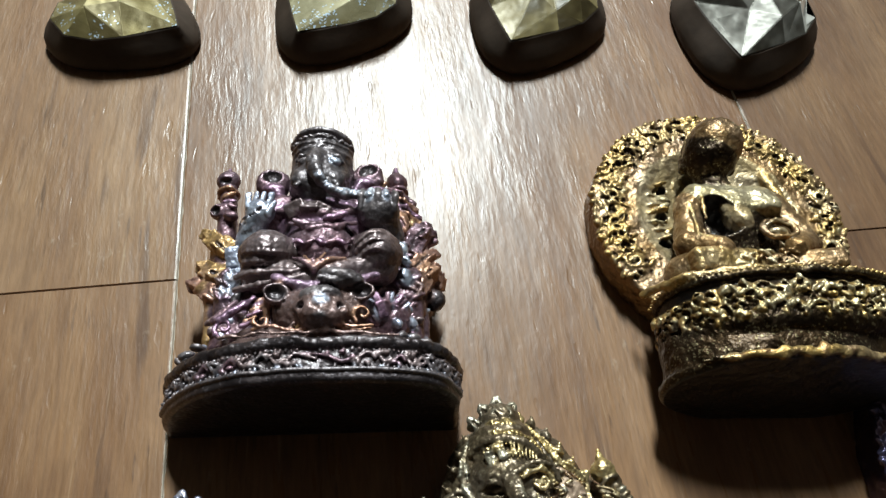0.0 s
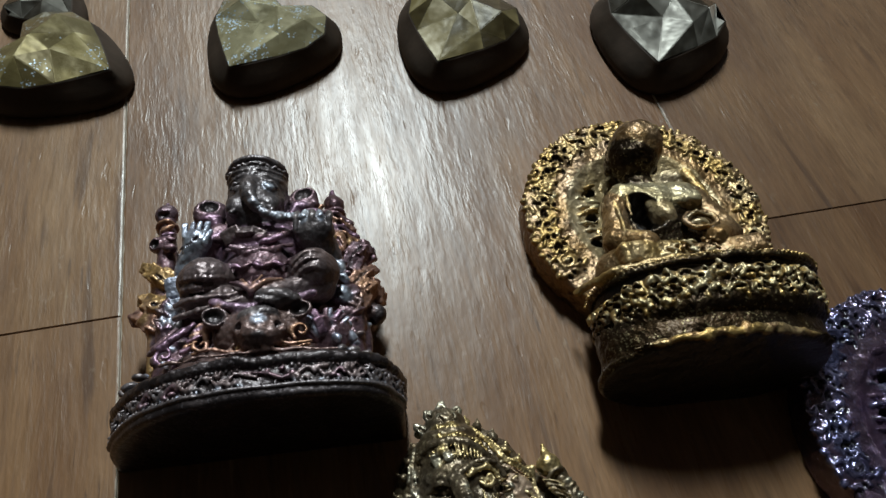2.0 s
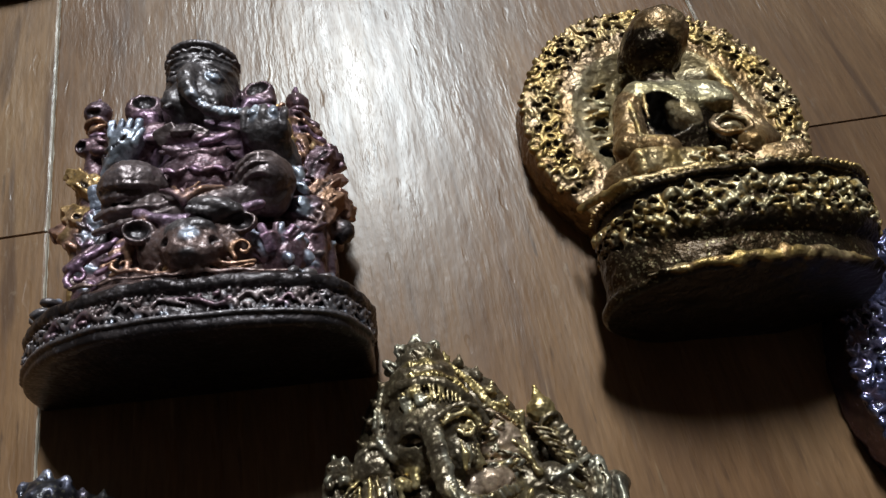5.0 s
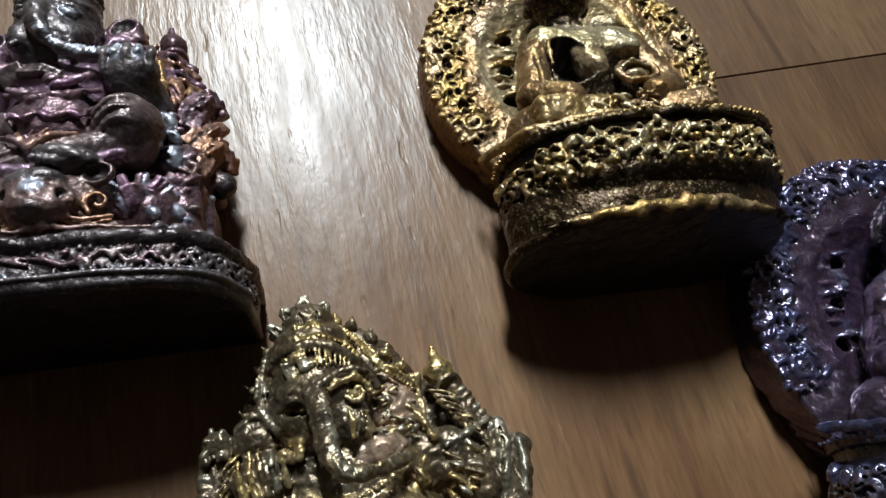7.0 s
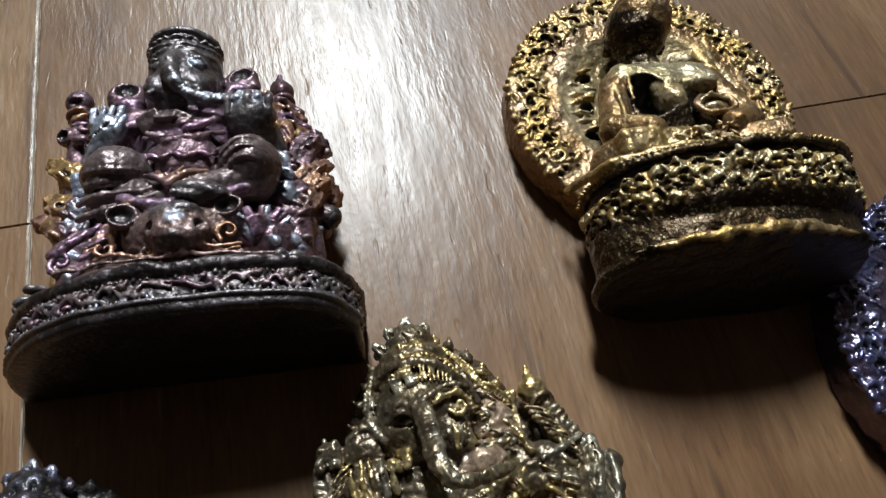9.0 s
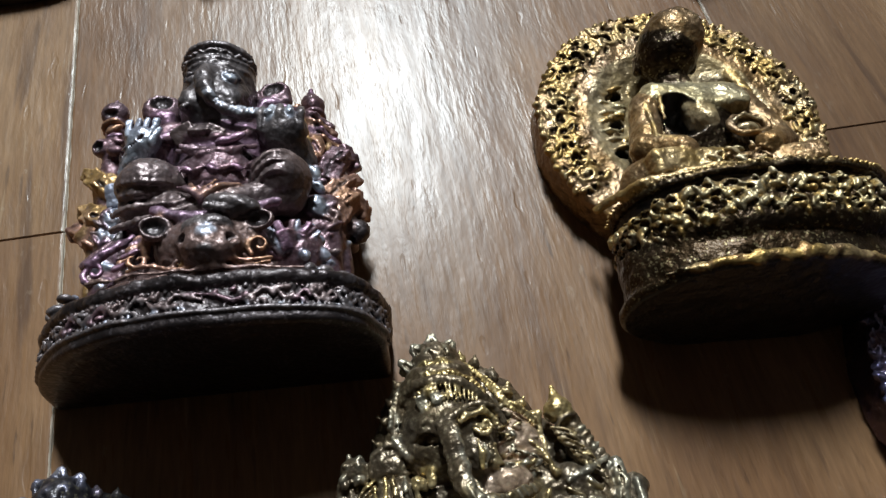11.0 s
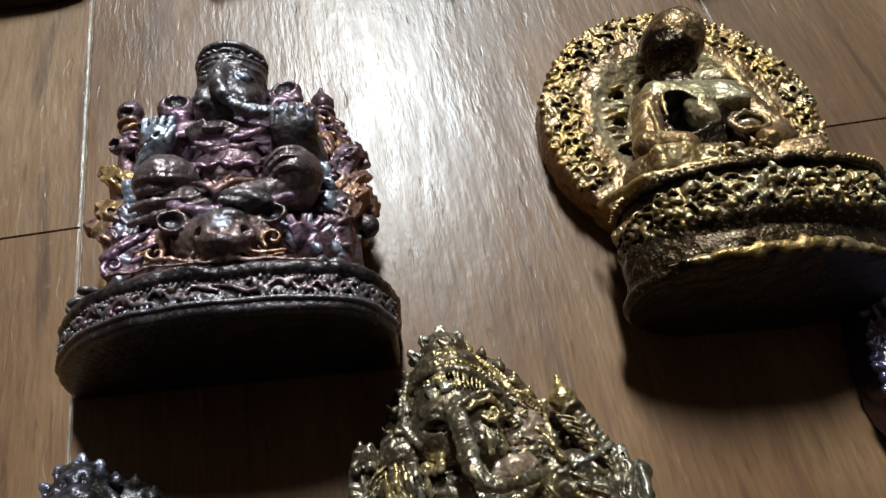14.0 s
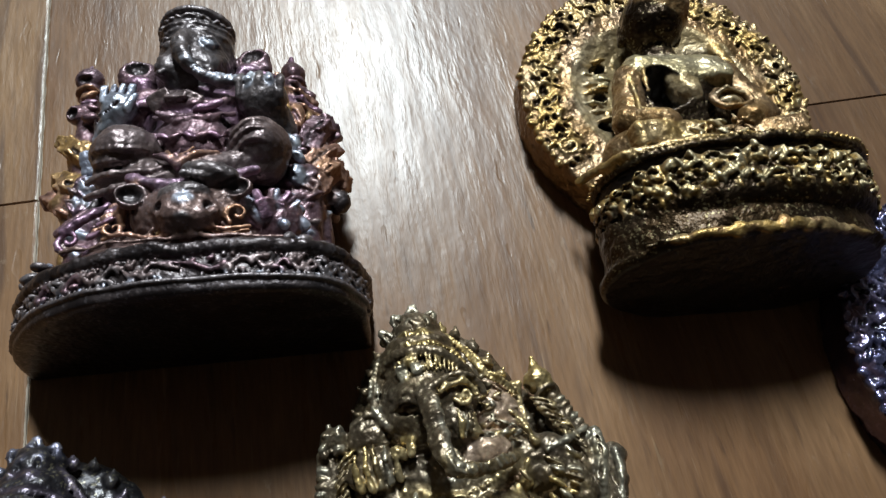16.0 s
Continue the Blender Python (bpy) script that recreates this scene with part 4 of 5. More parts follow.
def halo_figure(step):
    """Seated figure on a lotus foot before a round carved halo."""
    rnd = random.Random(8)
    c = Clay((-37, -5, -1), (33, 80, 33), step, wear=0.2)
    gold, dark, pale, rose, shade_ink, foil = range(6)
    hu, hv = -1.6, 45.6
    # halo: thick disc, sunken field, pitted and carved border
    def disc(x, y, z):
        e = np.sqrt(((x - hu) / 31.2) ** 2 + ((y - hv) / 31.8) ** 2)
        rim = (e - 1) * 31.5 + 1.0 + 0.08 * z
        up = np.abs(z - 3.8) - 4.2 + 1.0
        return np.sqrt(np.maximum(rim, 0) ** 2 + np.maximum(up, 0) ** 2) + np.minimum(np.maximum(rim, up), 0) - 1.0
    c.put(disc, (hu - 33, hv - 33, -1), (hu + 33, hv + 33, 9), 0.3, rose)
    c.ball((hu, hv, 7.6), (22.6, 22.6, 0.9), pale, 0.2)
    c.ball((hu, hv, 13.2), (24.0, 24.0, 9.0), pale, 0.4, cut=True)
    c.ring((hu, hv, 7.4), 22.7, 0.55, gold, 0.2)

    def on_halo(q, turn):
        return hu + q * math.cos(radians(turn)), hv + 1.015 * q * math.sin(radians(turn))

    for i in range(64):
        x, y = on_halo(30.4 + rnd.uniform(-0.4, 0.4), -32 + i * 244 / 63)
        c.ball((x, y, 7.2), (rnd.uniform(0.6, 1.3), 0.75, 1.0), gold, 0.35, (0, 0, rnd.uniform(0, 180)))
    # cut pits of the border take dark ink, imitating the shade inside
    for i in range(24):
        turn = -30 + i * 240 / 23
        x, y = on_halo(26.6 + rnd.uniform(-0.7, 0.7), turn)
        c.ball((x, y, 7.4), (3.2, 2.6, 1.0), gold, 0.5, (0, 0, turn))
        if i % 3 == 0:
            # rosette
            c.ring((x, y, 8.0), 2.0, 0.5, gold, 0.4)
            c.ring((x, y, 8.3), 1.0, 0.34, gold, 0.3)
            for j in range(7):
                b = radians(51 * j + 20 * i)
                c.ball((x + 2.4 * math.cos(b), y + 2.4 * math.sin(b), 8.1), (0.9, 0.5, 0.6), gold, 0.25, (0, 0, math.degrees(b)))
        else:
            # rolled leaf
            c.curl((x, y, 8.1), 2.3, 0.5, 1.1, rnd.uniform(0, 360), gold, rnd.choice((-1, 1)))
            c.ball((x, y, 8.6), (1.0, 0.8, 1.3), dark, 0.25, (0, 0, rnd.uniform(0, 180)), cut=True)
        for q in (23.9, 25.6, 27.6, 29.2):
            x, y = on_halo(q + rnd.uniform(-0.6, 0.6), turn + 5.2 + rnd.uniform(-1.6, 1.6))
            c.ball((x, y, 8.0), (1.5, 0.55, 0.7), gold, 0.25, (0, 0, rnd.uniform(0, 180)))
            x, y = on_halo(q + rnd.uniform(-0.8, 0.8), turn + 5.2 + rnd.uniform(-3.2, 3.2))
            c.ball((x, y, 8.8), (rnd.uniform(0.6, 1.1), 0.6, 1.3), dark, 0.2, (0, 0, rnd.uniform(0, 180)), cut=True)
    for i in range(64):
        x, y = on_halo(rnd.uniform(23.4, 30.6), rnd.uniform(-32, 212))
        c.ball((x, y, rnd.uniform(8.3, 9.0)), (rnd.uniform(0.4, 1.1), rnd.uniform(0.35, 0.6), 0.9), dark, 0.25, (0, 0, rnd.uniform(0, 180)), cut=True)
        x, y = on_halo(rnd.uniform(23.0, 30.8), rnd.uniform(-32, 212))
        c.ball((x, y, 7.9), (rnd.uniform(0.5, 1.1), 0.45, 0.6), (gold, foil, gold)[i % 3], 0.3, (0, 0, rnd.uniform(0, 180)))
    # pale leaves fanned over the field, three holes between them and the arm
    for i in range(58):
        v = 32.0 + 22.0 * rnd.random()
        u = -21.0 + 7.6 * rnd.random() + 0.015 * (v - 45) ** 2
        c.ball((u, v, 5.6 + 0.5 * rnd.random()), (rnd.uniform(0.9, 2.6), rnd.uniform(0.35, 0.75), 0.7), (pale, foil, gold, pale)[i % 4], 0.4, (0, 0, rnd.gauss(-4 + (v - 44) * 2.0, 22)))
    for i in range(9):
        v = 34.5 + 2.4 * i
        c.string([(-20.4 + 0.02 * (v - 45) ** 2, v - 0.4, 6.4), (-17.6, v + rnd.uniform(-0.6, 0.8), 7.0), (-14.4, v + 0.8, 5.8)], rnd.uniform(0.4, 0.75), 0.35, (pale, foil, gold)[i % 3], 0.35)
    # holes are inked near black, deepening their shade by colour
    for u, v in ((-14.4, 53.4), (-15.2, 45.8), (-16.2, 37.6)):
        c.ball((u, v, 7.0), (1.9, 1.1, 4.0), shade_ink, 0.4, (0, 0, 20), cut=True)
        c.ball((u + 0.4, v + 1.6, 7.2), (1.6, 0.6, 0.8), gold, 0.3, (0, 0, 10))
    for i in range(34):
        x, y = on_halo(rnd.uniform(12, 20.5), rnd.uniform(20, 165))
        c.ball((x, y, 5.2), (rnd.uniform(0.6, 1.5), 0.5, 0.6), gold if i % 2 else pale, 0.5, (0, 0, rnd.uniform(0, 180)))
    c.string([(12.6, 58.0, 6.6), (14.2, 52.0, 7.6), (15.2, 46.0, 8.6), (15.6, 40.0, 9.6)], 1.6, 1.9, gold, 0.6)
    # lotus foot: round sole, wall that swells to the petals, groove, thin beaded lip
    # shade on the wall, groove and underside is put into dark ink
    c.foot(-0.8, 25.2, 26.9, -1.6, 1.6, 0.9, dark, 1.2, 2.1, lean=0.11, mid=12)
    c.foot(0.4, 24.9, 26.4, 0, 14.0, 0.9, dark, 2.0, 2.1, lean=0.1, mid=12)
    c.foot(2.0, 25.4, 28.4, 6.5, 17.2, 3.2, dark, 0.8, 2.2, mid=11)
    c.foot(3.0, 25.0, 25.4, 16.0, 19.4, 0.4, shade_ink, 0.3, 2.3, mid=10)
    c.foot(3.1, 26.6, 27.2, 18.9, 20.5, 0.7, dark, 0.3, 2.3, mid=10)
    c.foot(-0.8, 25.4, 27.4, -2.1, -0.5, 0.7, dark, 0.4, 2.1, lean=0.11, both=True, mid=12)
    # gold lumps mid-rim, dark ones at its ends, paint the rim's highlight
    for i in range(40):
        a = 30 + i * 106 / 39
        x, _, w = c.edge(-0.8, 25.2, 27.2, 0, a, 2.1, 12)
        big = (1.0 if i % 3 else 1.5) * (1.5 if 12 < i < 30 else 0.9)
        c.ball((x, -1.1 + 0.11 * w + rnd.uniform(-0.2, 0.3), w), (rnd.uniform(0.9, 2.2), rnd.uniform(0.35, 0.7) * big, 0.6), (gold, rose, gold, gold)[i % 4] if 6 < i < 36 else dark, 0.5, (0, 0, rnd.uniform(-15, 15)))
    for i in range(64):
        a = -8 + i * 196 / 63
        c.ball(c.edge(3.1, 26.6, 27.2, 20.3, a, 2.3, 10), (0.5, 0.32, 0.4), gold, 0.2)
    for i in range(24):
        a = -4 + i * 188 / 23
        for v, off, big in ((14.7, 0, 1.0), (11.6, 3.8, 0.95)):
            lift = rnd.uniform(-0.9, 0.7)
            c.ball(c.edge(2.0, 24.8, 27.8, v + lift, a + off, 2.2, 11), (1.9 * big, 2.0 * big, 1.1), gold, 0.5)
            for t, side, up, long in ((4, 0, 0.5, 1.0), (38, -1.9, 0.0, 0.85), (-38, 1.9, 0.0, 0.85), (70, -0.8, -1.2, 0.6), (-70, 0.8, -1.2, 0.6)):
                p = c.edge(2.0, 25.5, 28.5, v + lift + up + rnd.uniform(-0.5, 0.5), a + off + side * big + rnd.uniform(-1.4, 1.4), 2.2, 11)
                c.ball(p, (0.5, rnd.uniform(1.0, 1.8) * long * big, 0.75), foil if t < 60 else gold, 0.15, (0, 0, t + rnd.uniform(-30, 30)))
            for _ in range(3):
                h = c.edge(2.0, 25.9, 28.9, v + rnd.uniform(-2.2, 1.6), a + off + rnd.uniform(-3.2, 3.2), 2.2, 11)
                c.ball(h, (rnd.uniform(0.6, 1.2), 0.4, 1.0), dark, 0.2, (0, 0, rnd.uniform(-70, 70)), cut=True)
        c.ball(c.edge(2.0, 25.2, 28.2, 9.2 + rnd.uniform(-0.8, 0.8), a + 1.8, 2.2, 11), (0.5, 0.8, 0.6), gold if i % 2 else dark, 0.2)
    c.foot(-0.8, 24.8, 26.9, -2.4, -1.2, 0.3, shade_ink, 0.2, 2.1, lean=0.11, both=True, mid=12)
    # crossed legs with crumpled cloth
    c.rod((-16.0, 24.6, 14.0), (15.0, 25.0, 13.5), 5.4, 5.6, rose, 0.8)
    c.ball((23.0, 24.0, 8.5), (4.4, 3.4, 5.0), dark, 0.8)
    c.block((-9.5, 25.2, 18.6), (8.4, 2.9, 3.2), 1.6, gold, 0.5, (0, 8, 2))
    c.block((7.6, 25.6, 17.6), (9.4, 2.6, 3.2), 1.6, rose, 0.5, (0, -12, 0))
    c.string([(-26, 21.4, 12), (-20, 21.2, 20.5), (-8, 21.2, 24.6), (3, 21.2, 24.6), (14, 21.2, 20.8), (21, 21.4, 13)], 0.8, 0.8, gold, 0.3)
    for i in range(54):
        f = rnd.random()
        x, y = -18 + 36 * f, 24.2 + rnd.uniform(-2.4, 3.2)
        c.ball((x, y, 21.9 - 16 * (f - 0.46) ** 2 - 0.16 * abs(y - 24.5)), (rnd.uniform(0.6, 1.7), rnd.uniform(0.3, 0.6), 0.6), (pale, foil, rose)[i % 3], 0.25, (0, 0, rnd.uniform(-60, 60)))
    # body: shoulder plate, arms, deep hollows beside the hanging fold
    c.ball((-3, 37, 10.5), (11.5, 13, 7.6), dark, 1.0)
    c.rod((-9.0, 45.4, 12.6), (6.6, 45.6, 12.2), 4.4, 4.2, foil, 1.0)
    c.block((0.4, 43.4, 16.0), (7.6, 3.6, 2.0), 1.4, foil, 0.7, (-16, 0, 2))
    c.rod((-11.6, 44.0, 13.0), (-14.6, 31.5, 15.0), 3.4, 3.2, rose, 0.6)
    c.rod((-15.2, 32.0, 15.4), (-9.6, 28.6, 19.6), 3.0, 2.6, rose, 0.5)
    c.rod((8.6, 44.6, 12.6), (12.6, 33.0, 14.6), 3.6, 3.2, rose, 0.6)
    c.rod((12.6, 33.0, 15.0), (7.0, 29.0, 19.6), 3.0, 2.4, rose, 0.5)
    # hollows cut in near-black ink, their shade painted in
    c.ball((-7.0, 39.6, 18.4), (3.4, 5.4, 8.0), shade_ink, 0.4, (0, 0, 12), cut=True)
    c.ball((-6.0, 35.4, 19.6), (3.8, 2.0, 6.0), shade_ink, 0.4, (0, 0, 12), cut=True)
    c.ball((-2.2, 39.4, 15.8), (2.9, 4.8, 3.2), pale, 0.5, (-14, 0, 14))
    c.ball((5.0, 34.6, 20.5), (4.4, 3.6, 4.4), shade_ink, 0.4, cut=True)
    c.ring((4.8, 34.2, 19.0), 3.8, 0.8, rose, 0.3, (-15, 0, 0), squash=0.72)
    c.ball((4.6, 33.4, 18.8), (2.2, 1.4, 1.6), pale, 0.4)
    c.string([(1.6, 34.8, 19.6), (4.0, 36.0, 20.0), (7.6, 35.2, 19.2)], 0.45, 0.4, pale, 0.2)
    c.string([(-12.6, 46.6, 14.6), (-12.8, 40, 17), (-13.6, 33, 18.6), (-11, 29.6, 21)], 0.55, 0.55, gold, 0.3)
    c.string([(-9.6, 45.0, 16.4), (-10.4, 41, 17.4), (-10.6, 37.5, 18.2)], 0.45, 0.4, gold, 0.25)
    # bowed head: face and neck inked dark for the shade on them, curls on top
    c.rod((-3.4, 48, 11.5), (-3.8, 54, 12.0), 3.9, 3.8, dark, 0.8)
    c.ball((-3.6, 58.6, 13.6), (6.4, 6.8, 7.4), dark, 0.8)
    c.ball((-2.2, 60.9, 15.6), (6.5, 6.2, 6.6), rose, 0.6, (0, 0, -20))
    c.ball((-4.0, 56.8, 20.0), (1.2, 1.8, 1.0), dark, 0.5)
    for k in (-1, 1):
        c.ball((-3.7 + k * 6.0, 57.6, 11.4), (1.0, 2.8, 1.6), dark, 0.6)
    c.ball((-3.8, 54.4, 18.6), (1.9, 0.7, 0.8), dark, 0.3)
    for i in range(30):
        a, b = radians(rnd.uniform(0, 180)), radians(rnd.uniform(0, 85))
        c.ball((-2.0 + 6.1 * math.cos(a) * math.cos(b), 60.8 + 5.8 * math.sin(a) * math.cos(b), 15.4 + 6.2 * math.sin(b)), (rnd.uniform(0.6, 1.3), 0.5, 0.5), (rose, gold, gold, foil)[i % 4], 0.3, (0, 0, rnd.uniform(0, 180)))
    c.ring((-0.2, 60.8, 21.0), 1.5, 0.4, rose, 0.2)
    return c.skin()


def crowned_elephant_figure(step):
    """Seated figure with a trunk, tall beaded crown and carved side posts."""
    rnd = random.Random(11)
    c = Clay((-30, -6, -1), (30, 70, 28), step, bend=0.2, wear=0.3)
    green, gold, dark, rose, silver = range(5)
    # cut creases and hollows get dark ink, so recess shade is coloured in
    c.foot(0, 27, 24, -4, 5, 0.8, dark)
    c.foot(0, 24, 21, 4, 11, 1.0, green, 0.6)
    c.ball((0, 32, 4), (21, 26, 5.5), dark, 1.0)
    # body and folded legs
    c.ball((0, 26, 9), (12, 11, 9.5), green, 0.8)
    c.ball((0, 36, 8), (13, 9, 8), green, 1.0)
    for k in range(3):
        line = [(-9 + 18 * q / 8, 39.4 - 2.2 * k - 3.2 * math.sin(math.pi * q / 8), 13.2 + 2.6 * math.sin(math.pi * q / 8) + 0.3 * k) for q in range(9)]
        c.beads(line, 0.5 - 0.06 * k, 1.0, (silver, gold, rose)[k], 0.12)
    for k in range(18):
        c.ball((rnd.uniform(-9, 9), rnd.uniform(27, 35), 16.2), (1.5, 0.4, 0.7), (gold, green, silver)[k % 3], 0.25, (0, 0, rnd.uniform(-70, 70)))
    for s in (-1, 1):
        c.ball((11 * s, 16, 10), (7, 6, 7), green, 0.6)
        c.rod((12 * s, 14, 12), (-2 * s, 11, 15), 4, 2.6, green, 0.6)
    c.string([(-9, 34, 12), (-4, 31, 15.5), (2, 30.4, 16), (9, 33, 13)], 0.9, 0.9, gold, 0.3)
    c.beads([(-10, 36, 11), (-4, 32.8, 15.6), (3, 32.4, 16), (10, 35.4, 12)], 0.6, 1.25, silver)
    # back plate, head and cap
    c.ball((0.6, 50, 4), (13.5, 13.5, 5), dark, 1.0)
    c.ball((-1.6, 48.6, 10.6), (8.0, 8.6, 7.6), dark, 0.6)
    c.ball((-0.8, 56.0, 10.0), (7.0, 6.0, 6.4), dark, 0.6)
    c.ball((-1.8, 50.2, 13.8), (5.6, 5.4, 4.4), dark, 0.8)
    # headband, below it the striped cap
    band = [(-8.2, 52.6, 10.8), (-7.4, 56.0, 12.4), (-4.6, 57.3, 15.0), (-1.3, 56.7, 17.0), (2.0, 55.2, 17.0), (5.2, 52.3, 15.2), (6.8, 49.4, 13.0)]
    c.string(band, 0.85, 0.85, dark, 0.2)
    for i in range(15):
        f = i / 14
        x = -5.4 + 9.8 * f
        top = 56.0 - 0.34 * max(0, x + 2.5) - 0.12 * max(0, -2.5 - x) ** 2
        w = 17.6 - 0.055 * (x + 0.8) ** 2
        c.rod((x, top, w), (x * 0.9 - 0.2, top - 2.6 + 0.12 * x, w + 0.5), 0.27, 0.2, (gold, gold, green)[i % 3], 0.1)
    c.block((-4.6, 53.5, 16.9), (0.85, 1.3, 0.5), 0.3, silver, 0.15, (0, -14, 6))
    c.ball((-2.4, 53.4, 18.0), (0.95, 1.05, 0.6), silver, 0.15)
    # brow: two soft arcs over the eye, running out to the other side
    for q in range(2):
        r = 2.2 + 1.5 * q
        line = []
        for t in range(0, 161, 16):
            x, y = 3.0 + (r + 0.012 * max(0, t - 90)) * math.cos(radians(t)), 47.4 + 0.95 * r * math.sin(radians(t)) + 0.008 * max(0, t - 100)
            line.append((x, y, 19.0 - 0.05 * (x + 0.6) ** 2 - 0.045 * (y - 49) ** 2))
        c.string(line, 0.5, 0.35, (gold, dark)[q], 0.4)
    c.string([(-7.0, 50.6, 15.4), (-5.2, 50.4, 16.8), (-3.4, 49.8, 18.2), (-2.4, 49.2, 18.8)], 0.6, 0.4, dark, 0.4)
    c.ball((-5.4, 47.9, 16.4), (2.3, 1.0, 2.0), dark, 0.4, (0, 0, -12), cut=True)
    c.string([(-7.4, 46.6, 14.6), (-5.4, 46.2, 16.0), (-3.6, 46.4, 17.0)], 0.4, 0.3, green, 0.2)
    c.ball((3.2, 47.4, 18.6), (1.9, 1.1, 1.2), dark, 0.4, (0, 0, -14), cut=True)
    c.ball((3.2, 47.3, 17.2), (1.0, 0.55, 0.7), gold, 0.2, (0, 0, -14))
    c.curl((3.4, 47.6, 18.0), 1.7, 0.3, 0.7, 200, gold, 1)
    # wrinkled cheek beside the trunk, tusk stumps
    c.ball((2.0, 44.4, 14.8), (2.6, 3.8, 2.8), dark, 0.8)
    for i in range(4):
        c.string([(1.6 + 0.8 * i, 45.6 - 0.4 * i, 18.4 - 0.4 * i), (1.6 + 0.7 * i, 43.6 - 0.2 * i, 18.4 - 0.5 * i), (1.0 + 0.6 * i, 41.6, 18.0 - 0.5 * i)], 0.34, 0.24, (gold, silver, green)[i % 3], 0.25)
    c.ball((3.6, 42.4, 16.2), (1.0, 1.2, 0.9), gold, 0.4)
    c.rod((-6.0, 43.6, 15.4), (-6.4, 41.8, 16.0), 0.8, 0.5, gold, 0.2)
    c.ball((-6.4, 44.4, 14.4), (1.4, 1.0, 1.0), gold, 0.2)
    # trunk: hangs forward, then swings sideways; ridged where it turns
    trunk = [(-1.9, 49.6, 17.6), (-2.2, 47.6, 19.2), (-2.7, 44.4, 21.0), (-2.9, 41.4, 22.2), (-2.9, 38.6, 23.0), (-2.2, 36.6, 23.4), (0.2, 35.7, 22.6), (2.8, 35.9, 21.0), (5.4, 36.2, 18.8), (7.6, 36.7, 16.8)]
    c.string(trunk[:5], 1.6, 1.15, dark, 0.7)
    c.string(trunk[4:], 1.15, 0.75, green, 0.5)
    # silver along one side, dark along the other: light and shade as ink
    c.string([(x + 0.7, y + 0.2, w + 0.4) for x, y, w in trunk[1:6]], 0.8, 0.75, silver, 0.6)
    c.string([(x - 1.1, y + 0.2, w + 0.2) for x, y, w in trunk[1:5]], 0.5, 0.5, dark, 0.3)
    for i in range(26):
        f = 4.2 + i * 4.7 / 25
        a, b = trunk[int(f)], trunk[min(9, int(f) + 1)]
        p = [a[j] + (b[j] - a[j]) * (f - int(f)) for j in range(3)]
        c.ball((p[0], p[1], p[2] + 1.1 - 0.09 * (f - 4)), (0.26, 0.85, 0.4), (silver, green)[i % 2], 0.12, (0, 0, 8))
    # smooth chest cloth under the ear, leaves above it
    c.ball((4.2, 39.0, 13.4), (4.2, 3.4, 3.6), rose, 0.8)
    c.ball((-5.4, 39.0, 12.0), (3.4, 3.4, 3.2), dark, 0.8)
    for k in range(6):
        c.ball((4.2 + 1.1 * k, 41.5 - 0.25 * k, 16.0 - 0.35 * k), (1.1, 0.4, 0.6), (gold, silver)[k % 2], 0.2, (0, 0, -18 + 9 * k))
    c.string([(3.6, 41.6, 16.4), (6.4, 40.6, 16.2), (9.4, 40.2, 15.2)], 0.3, 0.3, dark, 0.15, cut=True)
    # crumpled ear under a dark hood
    c.ball((8.4, 45.2, 10.6), (4.3, 5.4, 3.0), rose, 0.4, (0, 12, 12))
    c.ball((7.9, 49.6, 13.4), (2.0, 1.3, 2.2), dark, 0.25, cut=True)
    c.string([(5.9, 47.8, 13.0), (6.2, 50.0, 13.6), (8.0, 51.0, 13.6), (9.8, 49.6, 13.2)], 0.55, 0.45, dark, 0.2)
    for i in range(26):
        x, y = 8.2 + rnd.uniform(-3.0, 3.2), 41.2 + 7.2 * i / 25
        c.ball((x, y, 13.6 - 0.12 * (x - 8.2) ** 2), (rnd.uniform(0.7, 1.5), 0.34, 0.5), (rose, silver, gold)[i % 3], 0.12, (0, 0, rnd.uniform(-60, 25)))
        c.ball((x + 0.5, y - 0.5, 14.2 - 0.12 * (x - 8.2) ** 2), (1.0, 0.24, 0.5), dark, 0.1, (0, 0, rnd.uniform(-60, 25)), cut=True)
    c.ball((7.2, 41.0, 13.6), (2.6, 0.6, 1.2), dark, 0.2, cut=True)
    # twisted gold rope from the crown round the ear, gold post beside it
    rope = [(3.4, 60.2, 10.6), (5.9, 57.6, 12.2), (7.4, 53.8, 13.2), (8.2, 51.6, 13.6), (9.6, 49.6, 13.4), (11.2, 48.2, 12.6), (12.6, 46.9, 11.8)]
    c.string(rope, 0.62, 0.5, gold, 0.2)
    c.beads([(x + 0.3, y + 0.3, w + 0.4) for x, y, w in rope], 0.34, 0.62, gold, 0.06)
    c.beads([(x - 0.35, y - 0.3, w + 0.35) for x, y, w in rope], 0.32, 0.62, gold, 0.06)
    c.block((12.6, 44.8, 9.6), (0.85, 4.2, 1.6), 0.4, gold, 0.3, (0, 0, -10))
    c.string([(10.9, 43.6, 12.2), (11.8, 41.0, 13.0), (12.2, 38.4, 13.4)], 0.6, 0.5, gold, 0.3)
    # crown: two pearled bands, a dark cone with silver flames, knobs behind
    for line in ([(-4.6, 58.4, 12.6), (-2.2, 58.2, 15.6), (1.0, 57.5, 16.0), (4.0, 55.9, 14.8), (5.6, 54.0, 13.0)], [(-4.4, 60.0, 11.4), (-1.9, 60.5, 13.8), (1.0, 60.0, 14.2), (3.9, 58.2, 13.0)]):
        c.string(line, 0.62, 0.6, gold, 0.2)
